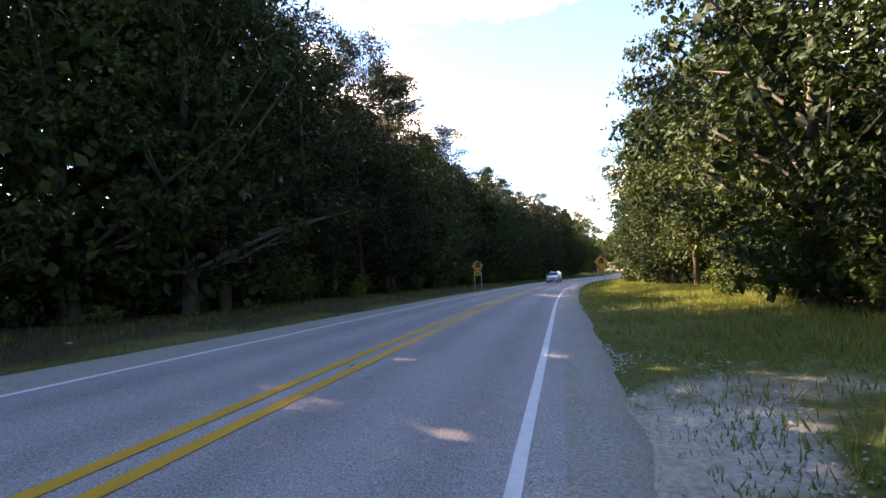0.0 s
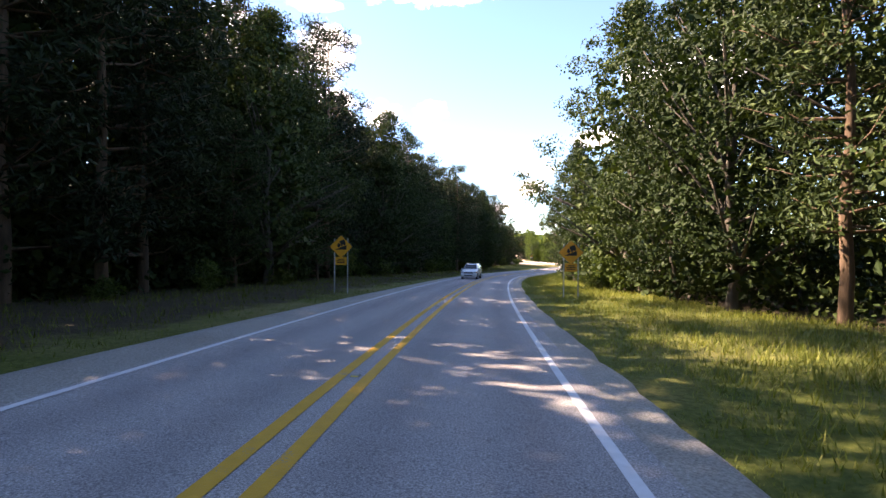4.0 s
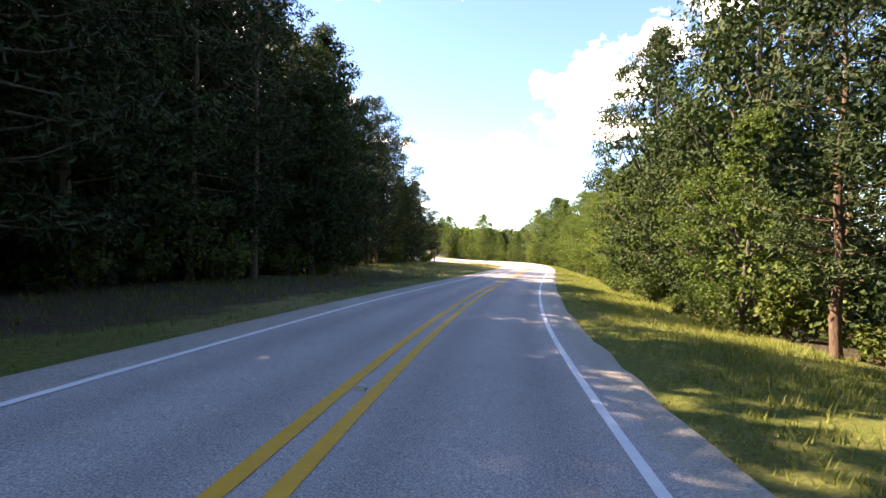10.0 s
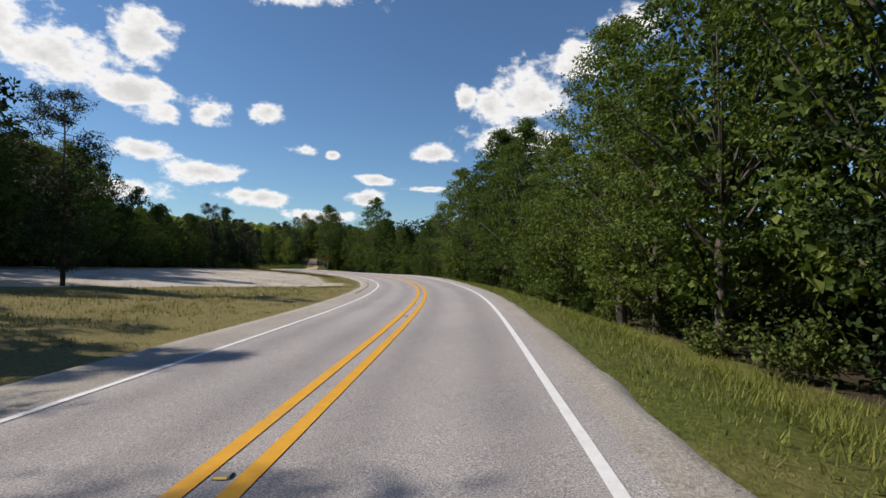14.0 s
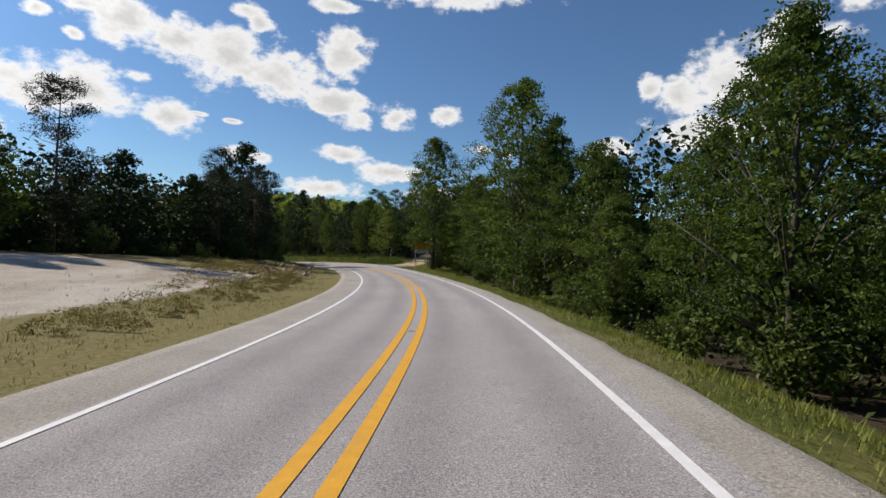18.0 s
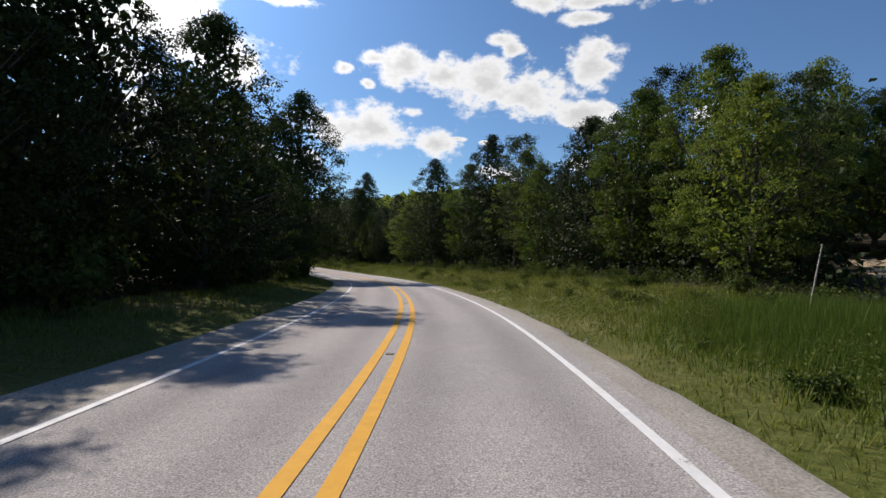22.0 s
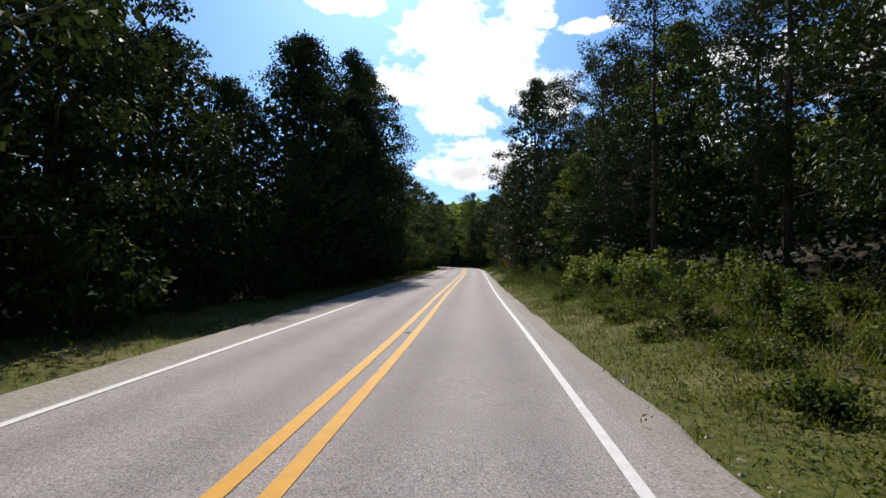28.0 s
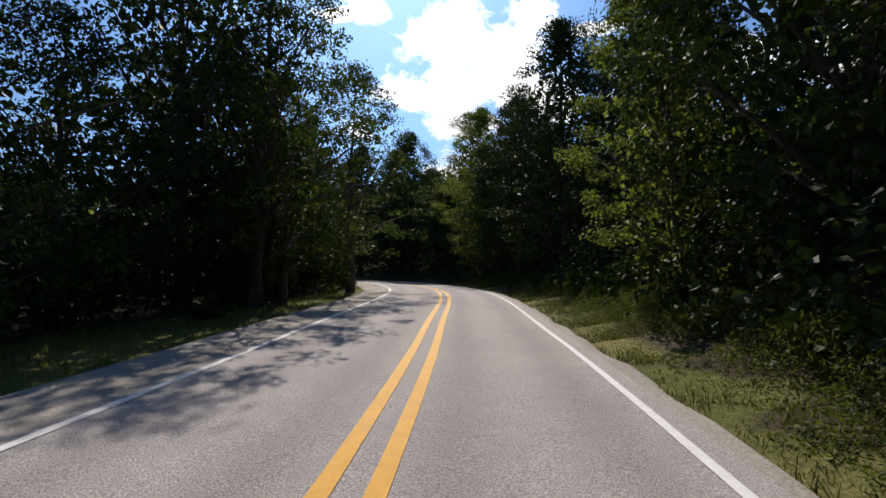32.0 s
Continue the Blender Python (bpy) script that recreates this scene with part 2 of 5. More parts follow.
def ground_material():
    """Mown grass, with leaf litter under the trees and pale gravel in the lot (per-vertex shares); the litter colour
    also stands for shade on the left verge.
    """
    mt, nt, b = material("verge_ground", 0.95, 0, 0.15)
    fine = tex(nt, 9.0, 6.0, 0.7)
    wide = tex(nt, 0.18, 5.0, 0.6)
    grass = ramp(nt, fine, (0.25, (0.035, 0.046, 0.01)), (0.5, (0.085, 0.1, 0.02)), (0.78, (0.18, 0.165, 0.05)))
    dry = ramp(nt, fine, (0.25, (0.10, 0.085, 0.03)), (0.75, (0.27, 0.225, 0.095)))
    gmix = nt.nodes.new("ShaderNodeMapRange")
    gmix.inputs["From Min"].default_value, gmix.inputs["From Max"].default_value = 0.46, 0.72
    nt.links.new(wide, gmix.inputs["Value"])
    c = blend(nt, gmix.outputs[0], grass, dry)
    litter_shade = ramp(nt, fine, (0.3, (0.024, 0.019, 0.012)), (0.7, (0.08, 0.06, 0.036)))
    stone = ramp(nt, tex(nt, 14.0, 5.0, 0.75), (0.3, (0.30, 0.265, 0.225)), (0.7, (0.62, 0.58, 0.52)))
    stone = blend(nt, 0.7, stone, ramp(nt, tex(nt, 0.35, 6.0, 0.7, stretch=(1.0, 0.35, 1.0)), (0.35, (0.62, 0.52, 0.42)), (0.6, (1.0, 0.98, 0.96))), "MULTIPLY")
    for name, colour in (("dry", dry), ("litter_shade", litter_shade), ("stone", stone)):
        at = nt.nodes.new("ShaderNodeAttribute")
        at.attribute_name = name
        edge = nt.nodes.new("ShaderNodeMapRange")
        edge.interpolation_type = "SMOOTHSTEP"
        edge.inputs["From Min"].default_value, edge.inputs["From Max"].default_value = 0.40, 0.62
        s = nt.nodes.new("ShaderNodeMath")
        s.operation = "MULTIPLY_ADD"
        nt.links.new(tex(nt, 1.1, 5.0, 0.65), s.inputs[0])
        s.inputs[1].default_value = 0.5
        nt.links.new(at.outputs["Fac"], s.inputs[2])
        s2 = nt.nodes.new("ShaderNodeMath")
        s2.operation = "SUBTRACT"
        nt.links.new(s.outputs[0], s2.inputs[0])
        s2.inputs[1].default_value = 0.25
        nt.links.new(s2.outputs[0], edge.inputs["Value"])
        c = blend(nt, edge.outputs[0], c, colour)
    nt.links.new(c, b.inputs["Base Color"])
    bump(nt, b, fine, 0.8, 0.08)
    return mt


def leaf_material(name, dark, mid, light, through_share=0.35):
    mt = bpy.data.materials.new(name)
    mt.use_nodes = True
    nt = mt.node_tree
    b = nt.nodes["Principled BSDF"]
    b.inputs["Roughness"].default_value, b.inputs["Specular IOR Level"].default_value = 0.62, 0.14
    ge = nt.nodes.new("ShaderNodeNewGeometry")
    oi = nt.nodes.new("ShaderNodeObjectInfo")
    ad = nt.nodes.new("ShaderNodeMath")
    ad.operation = "MULTIPLY_ADD"
    nt.links.new(oi.outputs["Random"], ad.inputs[0])
    ad.inputs[1].default_value = 0.45
    half = nt.nodes.new("ShaderNodeMath")
    half.operation = "MULTIPLY"
    nt.links.new(ge.outputs["Random Per Island"], half.inputs[0])
    half.inputs[1].default_value = 0.55
    nt.links.new(half.outputs[0], ad.inputs[2])
    c = ramp(nt, ad.outputs[0], (0.0, dark), (0.5, mid), (1.0, light))
    nt.links.new(c, b.inputs["Base Color"])
    tr = nt.nodes.new("ShaderNodeBsdfTranslucent")
    nt.links.new(blend(nt, 1.0, c, (1.0, 1.0, 0.55), "MULTIPLY"), tr.inputs["Color"])
    mx = nt.nodes.new("ShaderNodeMixShader")
    mx.inputs[0].default_value = through_share
    nt.links.new(b.outputs[0], mx.inputs[1])
    nt.links.new(tr.outputs[0], mx.inputs[2])
    nt.links.new(mx.outputs[0], nt.nodes["Material Output"].inputs["Surface"])
    return mt


def bark_material(name, lo, hi):
    mt, nt, b = material(name, 0.95, 0, 0.15)
    f = tex(nt, 6.0, 6.0, 0.7, stretch=(1, 1, 0.18))
    nt.links.new(ramp(nt, f, (0.3, lo), (0.7, hi)), b.inputs["Base Color"])
    bump(nt, b, f, 0.9, 0.05)
    return mt


ASPHALT, SHOULDER, GROUND = asphalt_material(), shoulder_material(), ground_material()
OAK_LEAF = leaf_material("oak_leaves", (0.026, 0.045, 0.011), (0.078, 0.12, 0.026), (0.25, 0.285, 0.065), 0.42)
# copy of the oak leaves with shade put into the colour
SHADED_OAK_LEAF = leaf_material("shaded_oak_leaves", (0.009, 0.018, 0.006), (0.024, 0.042, 0.012), (0.07, 0.095, 0.026), 0.16)
MID_OAK_LEAF = leaf_material("mid_oak_leaves", (0.014, 0.027, 0.007), (0.042, 0.068, 0.016), (0.13, 0.16, 0.04), 0.36)
PINE_LEAF = leaf_material("pine_needles", (0.014, 0.024, 0.010), (0.036, 0.058, 0.02), (0.10, 0.13, 0.042), 0.12)
# pine needles darkened in colour to stand for shade
SHADED_PINE_LEAF = leaf_material("shaded_pine_needles", (0.006, 0.011, 0.005), (0.016, 0.027, 0.010), (0.048, 0.064, 0.022), 0.1)
SHRUB_LEAF = leaf_material("shrub_leaves", (0.028, 0.05, 0.011), (0.066, 0.098, 0.022), (0.155, 0.175, 0.05))
PALE_LEAF = leaf_material("pale_young_leaves", (0.08, 0.12, 0.03), (0.16, 0.2, 0.05), (0.28, 0.31, 0.1), 0.4)
GRASS_BLADE = leaf_material("grass_blades", (0.055, 0.075, 0.014), (0.15, 0.178, 0.036), (0.31, 0.295, 0.09), 0.38)
DRY_BLADE = leaf_material("dry_grass_blades", (0.095, 0.1, 0.028), (0.17, 0.162, 0.048), (0.27, 0.24, 0.085), 0.3)
REED_BLADE = leaf_material("reedy_grass_blades", (0.03, 0.06, 0.01), (0.065, 0.115, 0.02), (0.15, 0.2, 0.045), 0.35)
BANK_BLADE = leaf_material("bank_grass_blades", (0.02, 0.03, 0.007), (0.055, 0.068, 0.015), (0.14, 0.14, 0.04), 0.3)
RUST_LEAF = leaf_material("rusty_weed_leaves", (0.06, 0.045, 0.018), (0.15, 0.115, 0.046), (0.25, 0.215, 0.08), 0.3)
WEED_LEAF = leaf_material("weed_leaves", (0.024, 0.042, 0.009), (0.068, 0.094, 0.019), (0.17, 0.18, 0.045), 0.38)
OAK_BARK = bark_material("oak_bark", (0.035, 0.03, 0.025), (0.14, 0.12, 0.10))
PINE_BARK = bark_material("pine_bark", (0.04, 0.028, 0.02), (0.17, 0.11, 0.075))


def paint_material(name, color, wear):
    """Road paint worn through in specks."""
    mt, nt, b = material(name, 0.75, 0, 0.35)
    g = tex(nt, 45.0, 4.0, 0.75)
    w = tex(nt, 1.3, 4.0, 0.6)
    s = nt.nodes.new("ShaderNodeMath")
    s.operation = "MULTIPLY"
    nt.links.new(g, s.inputs[0])
    nt.links.new(w, s.inputs[1])
    base = ramp(nt, tex(nt, 6.0), (0.3, tuple(c * 0.85 for c in color)), (0.7, color))
    e = nt.nodes.new("ShaderNodeMapRange")
    e.inputs["From Min"].default_value, e.inputs["From Max"].default_value = wear, wear - 0.04
    nt.links.new(s.outputs[0], e.inputs["Value"])
    nt.links.new(blend(nt, e.outputs[0], base, (0.2, 0.19, 0.18)), b.inputs["Base Color"])
    bump(nt, b, g, 0.5, 0.015)
    return mt


YELLOW_PAINT = paint_material("yellow_road_paint", (0.62, 0.31, 0.022), 0.16)
WHITE_PAINT = paint_material("white_road_paint", (0.68, 0.67, 0.68), 0.15)


# ---- plan of the road: centre line, level, cross fall ----
PLAN = [(-18.21, -57.00), (-12.49, -34.83), (-6.76, -12.76), (-1.10, 9.40), (4.58, 31.48), (11.07, 53.41), (18.49, 75.03), (27.04, 96.16), (37.11, 116.52), (48.86, 136.07), (61.43, 155.18), (73.92, 174.27), (85.43, 193.99), (94.60, 214.88), (101.52, 236.57), (106.16, 258.92), (107.52, 281.70), (105.60, 304.38), (100.03, 326.51), (91.30, 347.65), (80.46, 367.70), (66.98, 386.11), (51.46, 402.86), (34.58, 418.18), (17.33, 433.14), (0.14, 448.25), (-17.07, 463.34), (-34.50, 478.05), (-52.83, 491.35), (-74.23, 498.93), (-96.99, 499.23), (-118.79, 492.68), (-140.20, 484.81), (-161.61, 476.83)]
LEVEL = [1.13, 0.87, 0.56, 0.09, -0.70, -1.54, -2.35, -3.20, -4.02, -4.61, -5.04, -5.38, -5.73, -6.18, -6.66, -7.14, -7.46, -7.69, -8.11, -8.90, -9.81, -10.61, -11.06, -11.22, -11.24, -11.18, -11.06, -10.85, -10.78, -10.80, -10.85, -10.90, -10.95, -10.99]

START = 59.0                        # chainage of the first camera place


def curve_through(points, step=1.0):
    """A smooth curve (Catmull-Rom) through even stations, sampled about every step metres."""
    p = np.array(points, float)
    p = np.vstack([2 * p[0] - p[1], p, 2 * p[-1] - p[-2]])
    out = []
    for i in range(1, len(p) - 2):
        n = max(1, int(round(np.linalg.norm(p[i + 1, :2] - p[i, :2]) / step)))
        for u in np.arange(n) / n:
            out.append(0.5 * (2 * p[i] + (p[i + 1] - p[i - 1]) * u + (2 * p[i - 1] - 5 * p[i] + 4 * p[i + 1] - p[i + 2]) * u ** 2
                              + (3 * p[i] - p[i - 1] - 3 * p[i + 1] + p[i + 2]) * u ** 3))
    out.append(p[-2])
    return np.array(out)


LINE = curve_through([(x, y, z) for (x, y), z in zip(PLAN, LEVEL)])
CHAIN = np.concatenate([[0], np.cumsum(np.hypot(*np.diff(LINE[:, :2], axis=0).T))]) - START
_d = np.gradient(LINE[:, :2], axis=0)
_d /= np.linalg.norm(_d, axis=1)[:, None]
AHEAD, RIGHT = _d, np.stack([_d[:, 1], -_d[:, 0]], 1)
BANK = np.interp(CHAIN, [-60, 0, 5, 12, 20, 40, 70, 100, 130, 150, 176, 206, 225, 244, 264, 283, 302, 321, 340, 360, 379, 399, 409, 429, 449, 470, 540],
                 [5.4, 5.2, 3.3, 1.9, 1.4, 1.0, 0.7, 1.2, 2.0, 0.8, -0.7, -2.3, -2.7, -4.4, -4.0, -2.1, -1.2, -1.4, -3.9, -2.9, -2.7, -2.5, -3.0, -2.1, -0.9, 0.4, 1.5])
# edge of the wood on each side: chainage, distance from the centre line, ground there above the road
WOOD_RIGHT = np.array([(-60, 9.8, 0), (20, 10.2, 0), (36, 12.0, 0), (50, 10.6, 0), (60, 9.6, 0), (85, 10.2, -.3), (130, 10.2, -.6), (180, 9.8, -1.1), (230, 9.6, -1.4), (300, 9.4, -1.5),
                       (316, 9.4, -.7), (328, 11.0, -.3), (342, 16, .3), (362, 12.5, 1.3), (425, 12.0, 1.5), (470, 9.4, .9), (505, 7.6, .8), (520, 6.3, .7), (551, 6.2, .4), (760, 8.0, .2)])
WOOD_LEFT = np.array([(-60, 11.6, .5), (60, 11.4, .3), (100, 10.9, .3), (146, 11.5, .4), (154, 15.5, .4), (164, 17.0, .5), (184, 17.5, .6), (197, 16.5, .6), (206, 30, 1.),
                      (240, 36, 1.3), (290, 33, 1.3), (312, 23, 1.), (328, 11.5, .6), (345, 9.4, 0), (380, 9.2, 0), (392, 8.0, 0), (404, 8.2, 0), (410, 9.4, 0), (430, 9.2, 0), (450, 7.8, 0),
                      (480, 8.2, -.1), (500, 7.6, 0), (520, 7.8, 0), (533, 8.8, 0), (550, 9.0, 0), (557, 8.2, 0), (566, 6.8, .1), (582, 6.4, .1), (760, 7.0, 0)])
# size of the trees on each side, along the road; early left trees raised to shade it
TALL_RIGHT = ([-60, 30, 60, 85, 130, 180, 203, 225, 240, 266, 274, 288, 298, 306, 316, 328, 338, 360, 385, 420, 450, 470, 520, 760],
              [1.1, 1.1, 1.08, .98, .95, 1.1, 1.1, .98, 1.08, 1.12, .75, .8, 1.0, 1.12, 1.1, .95, .75, .72, .8, .82, .84, .98, 1.0, 1.0])
TALL_LEFT = ([-60, 18, 34, 60, 100, 140, 154, 160, 180, 188, 198, 206, 230, 290, 315, 330, 345, 380, 392, 420, 470, 500, 520, 545, 760],
             [1.28, 1.28, 1.1, 1.08, 1.04, 1.0, .98, 1.0, .95, .88, .74, .85, 1.0, .8, .66, .66, .8, .9, 1.0, 1.0, 1.0, .9, 1.0, 1.0, 1.0])
HALF = 4.0                          # half width of the paved way with its shoulders


def at(s, u, up=0.0):
    """The place u metres right of the centre line at chainage s, up metres over the road's own slant."""
    j = int(np.clip(np.searchsorted(CHAIN, s), 1, len(CHAIN) - 1))
    w = float(np.clip((s - CHAIN[j - 1]) / (CHAIN[j] - CHAIN[j - 1]), 0, 1))
    c, r = LINE[j - 1] * (1 - w) + LINE[j] * w, RIGHT[j - 1] * (1 - w) + RIGHT[j] * w
    bank = BANK[j - 1] * (1 - w) + BANK[j] * w
    return Vector((c[0] + r[0] * u, c[1] + r[1] * u, c[2] - math.tan(radians(bank)) * np.clip(u, -HALF, HALF) + up))


def heading(s):
    i = int(np.clip(np.searchsorted(CHAIN, s), 0, len(CHAIN) - 1))
    return math.degrees(math.atan2(-AHEAD[i, 0], AHEAD[i, 1]))


def road_coords(x, y):
    """Chainage and distance to the right of the centre line, for arrays of places."""
    x, y = np.asarray(x, float).ravel(), np.asarray(y, float).ravel()
    idx = np.zeros(len(x), int)
    px, py = LINE[::3, 0], LINE[::3, 1]
    for k in range(0, len(x), 4000):
        d2 = (x[k:k + 4000, None] - px) ** 2 + (y[k:k + 4000, None] - py) ** 2
        idx[k:k + 4000] = np.argmin(d2, axis=1) * 3
    u = (x - LINE[idx, 0]) * RIGHT[idx, 0] + (y - LINE[idx, 1]) * RIGHT[idx, 1]
    d = np.hypot(x - LINE[idx, 0], y - LINE[idx, 1])
    u = np.where(u < 0, -d, d)
    return idx, CHAIN[idx], u


def wood_edge(s, side):
    t = WOOD_RIGHT if side > 0 else WOOD_LEFT
    return np.interp(s, t[:, 0], t[:, 1]), np.interp(s, t[:, 0], t[:, 2])


HILL_RIGHT = ([-60, 330, 380, 440, 480, 560, 760], [-0.04, -0.03, 0.12, 0.2, 0.3, 0.32, 0.3])
HILL_LEFT = ([-60, 180, 230, 330, 760], [0.02, 0.03, 0.03, 0.0, -0.03])


def ground_height(x, y):
    """Height of the ground sheet: under the road a little below it, then the verge, then the slope of the wood."""
    idx, s, u = road_coords(x, y)
    a = np.abs(u)
    right = u > 0
    er, zr = wood_edge(s, 1)
    el, zl = wood_edge(s, -1)
    e, ze = np.where(right, er, el), np.where(right, zr, zl)
    slope = np.where(right, np.interp(s, *HILL_RIGHT), np.interp(s, *HILL_LEFT))
    cross = -np.tan(np.radians(BANK[idx])) * np.clip(u, -HALF, HALF)
    f = np.clip((a - 4.8) / np.maximum(e - 4.8, 1), 0, 1)
    f = f * f * (3 - 2 * f)
    z = LINE[idx, 2] + cross * (1 - f) + ze * f - 0.17 + 0.06 * np.clip((a - 4.4) / 1.2, 0, 1)
    z += slope * np.clip(a - e, 0, 70)
    rough = np.array([noise.noise((p * 0.23, q * 0.23, 0)) + 0.5 * noise.noise((p * 0.6, q * 0.6, 3)) for p, q in zip(np.asarray(x).ravel(), np.asarray(y).ravel())])
    z += 0.13 * rough * np.clip((a - HALF - 0.3) / 2.5, 0, 1)
    far = np.clip((a - 150) / 300, 0, 1)
    return z * (1 - far) + np.clip(z, -14, 10) * far, s, u, e


def mesh_of(name, verts, faces, mats, smooth=False, face_mats=None):
    me = bpy.data.meshes.new(name)
    me.from_pydata([tuple(v) for v in verts] if not isinstance(verts, np.ndarray) else verts.tolist(), [],
                   faces.tolist() if isinstance(faces, np.ndarray) else faces)
    for mt in (mats if isinstance(mats, (list, tuple)) else [mats]):
        me.materials.append(mt)
    if face_mats is not None:
        me.polygons.foreach_set("material_index", np.asarray(face_mats, np.int32))
    me.polygons.foreach_set("use_smooth", np.full(len(me.polygons), smooth))
    me.update()
    return me


def part(name, bm, mat, parent, label=""):
    """One mesh object under a thing or a part."""
    me = bpy.data.meshes.new(name)
    bm.to_mesh(me)
    bm.free()
    me.materials.append(mat)
    ob = new(name, me)
    ob.parent = parent
    return tagged(ob, label)


# ---- ground sheet ----
def ground_sheet():
    xs = np.unique(np.concatenate([np.arange(-150, 172, 2.0), np.linspace(172, 420, 24), np.linspace(420, 3000, 14), np.linspace(-420, -150, 24), np.linspace(-3000, -420, 14)]))
    ys = np.unique(np.concatenate([np.arange(-40, 540, 2.0), np.linspace(540, 800, 24), np.linspace(800, 3400, 14), np.linspace(-300, -40, 20), np.linspace(-3000, -300, 14)]))
    X, Y = np.meshgrid(xs, ys)
    Z, s, u, e = ground_height(X, Y)
    a = np.abs(u)
    v = np.stack([X.ravel(), Y.ravel(), Z], 1)
    nx, ny = len(xs), len(ys)
    i = (np.arange(ny - 1)[:, None] * nx + np.arange(nx - 1)).ravel()
    f = np.stack([i, i + 1, i + nx + 1, i + nx], 1)
    me = mesh_of("ground", v, f, GROUND, True)
    # litter under trees; stands for shade on the left verge, darkens the right bank
    litter_shade = np.maximum.reduce([np.clip((a - e + 0.2) / 2.5, 0, 1), (u < 0) * np.interp(s, [150, 185], [.62, 0]) * np.clip((a - 5.0) / 1.5, 0, 1), (u > 0) * np.interp(s, [425, 460, 500, 515], [0, .5, .8, 1.0]) * np.clip((a - np.interp(s, [500, 515], [4.6, 4.1])) / 1.2, 0, 1)])
    lot = (u < 0) * np.clip((a - LOT_NEAR(s)) / 1.6, 0, 1) * np.clip((LOT_FAR(s) - a) / 2.5, 0, 1) * (s > LOT[0]) * (s < LOT[1])
    spill = (u > 0) * np.clip(1 - np.abs(s - 7) / 3.5, 0, 1) ** .5 * np.clip(1 - np.abs(a - 4.9) / 1.5, 0, 1) ** .5 + 0.6 * (u > 0) * (np.abs(s - 7) < 3) * np.clip(1 - np.abs(a - 7.6) / .9, 0, 1)
    lot = np.clip(lot + spill + 0.7 * (u > 0) * np.clip(1 - np.abs(s - 331) / 5, 0, 1) * np.clip(1 - np.abs(a - 6.0) / 1.4, 0, 1), 0, 1)
    dry = (u < 0) * np.interp(s, [178, 196, 300, 325, 345], [0, .75, .8, .45, 0]) + (u > 0) * np.interp(s, [0, 8, 20, 300, 330, 350, 370], [.5, .3, .1, .1, .45, .4, .15])
    me.attributes.new("litter_shade", "FLOAT", "POINT").data.foreach_set("value", (litter_shade * (1 - lot)).astype(np.float32))
    me.attributes.new("stone", "FLOAT", "POINT").data.foreach_set("value", lot.astype(np.float32))
    me.attributes.new("dry", "FLOAT", "POINT").data.foreach_set("value", dry.astype(np.float32))
    ob = new("ground", me)
    return tagged(ob, "rolling ground of grass verges and leaf litter, verges darkened as by shade", "ground", kind="structure")


LOT = (203, 304)                    # stretch of the pale gravel clearing on the outer left
LOT_NEAR = lambda s: np.interp(s, [200, 212, 222, 233, 240, 248, 280, 302, 318], [30, 19, 13, 8, 5.2, 8.2, 9.2, 9.8, 15])
LOT_FAR = lambda s: np.interp(s, [200, 225, 290, 318], [31, 33, 29, 21])
ground_sheet()


# ---- road ----
def paved(s, side):
    """Outer edge of the shoulder, as a distance from the centre line."""
    return np.interp(s, [225, 270, 300, 460, 520], [3.85, 4.05, 3.85, 3.85, 3.55]) if side > 0 else np.interp(s, [30, 60, 130, 180, 420, 455, 485], [4.65, 4.25, 4.1, 4.7, 4.5, 4.0, 4.7])


def ribbon(name, u0, u1, s0, s1, lift, mat, cells=1, step=2.0, wob=0.0, smooth=True):
    """A strip along the road between two distances from its centre line, with a little thickness."""
    S = np.arange(s0, s1 + 0.01, step)
    us = np.linspace(u0, u1, cells + 1)
    v = []
    for s in S:
        for k, u in enumerate(us):
            w = 0.0
            if wob:
                u = u0 + (math.copysign(paved(s, u1), u1) - u0) * k / cells
            if wob and k in (0, cells):
                w = wob * (noise.noise((s * 0.55, u0 * 3.1, k)) + 0.7 * noise.noise((s * 1.7, u1 * 2.3, k)))
                w = w if (k == cells) == (u1 > 0) else w * 0.0
            v.append(at(s, u + w, lift))
        if wob:
            v.append(at(s, u + w + math.copysign(0.3, u1), lift - 0.22))
    cells += 1 if wob else 0
    n = cells + 1
    f = [(r * n + c, r * n + c + 1, (r + 1) * n + c + 1, (r + 1) * n + c) for r in range(len(S) - 1) for c in range(cells)]
    if u1 < u0:
        f = [q[::-1] for q in f]
    f = [q[::-1] for q in f] if (at(0, 1) - at(0, 0)).cross(at(1, 0) - at(0, 0)).z < 0 else f
    return mesh_of(name, v, f, mat, smooth)


END = float(CHAIN[-1]) - 2
road_mesh = ribbon("road", -3.3, 3.3, -55, END, 0.0, ASPHALT, 34, 1.0)
ru = np.tile(np.linspace(-3.3, 3.3, 35), len(road_mesh.vertices) // 35)
road_mesh.attributes.new("track", "FLOAT", "POINT").data.foreach_set(
    "value", sum(np.exp(-((ru - c) / 0.38) ** 2) for c in (-2.35, -0.85, 0.75, 2.3)).astype(np.float32))
tagged(new("road", road_mesh), "worn grey chip-seal two-lane asphalt road", "road", kind="structure")
for side, u0, u1 in (("right", 3.2, 4.15), ("left", -3.2, -4.15)):
    tagged(new("shoulder_" + side, ribbon("shoulder_" + side, u0, u1, -55, END, -0.006, SHOULDER, 4, 0.75, 0.16)),
           "narrow pale gravelly shoulder with a ragged edge", "shoulder", kind="structure")
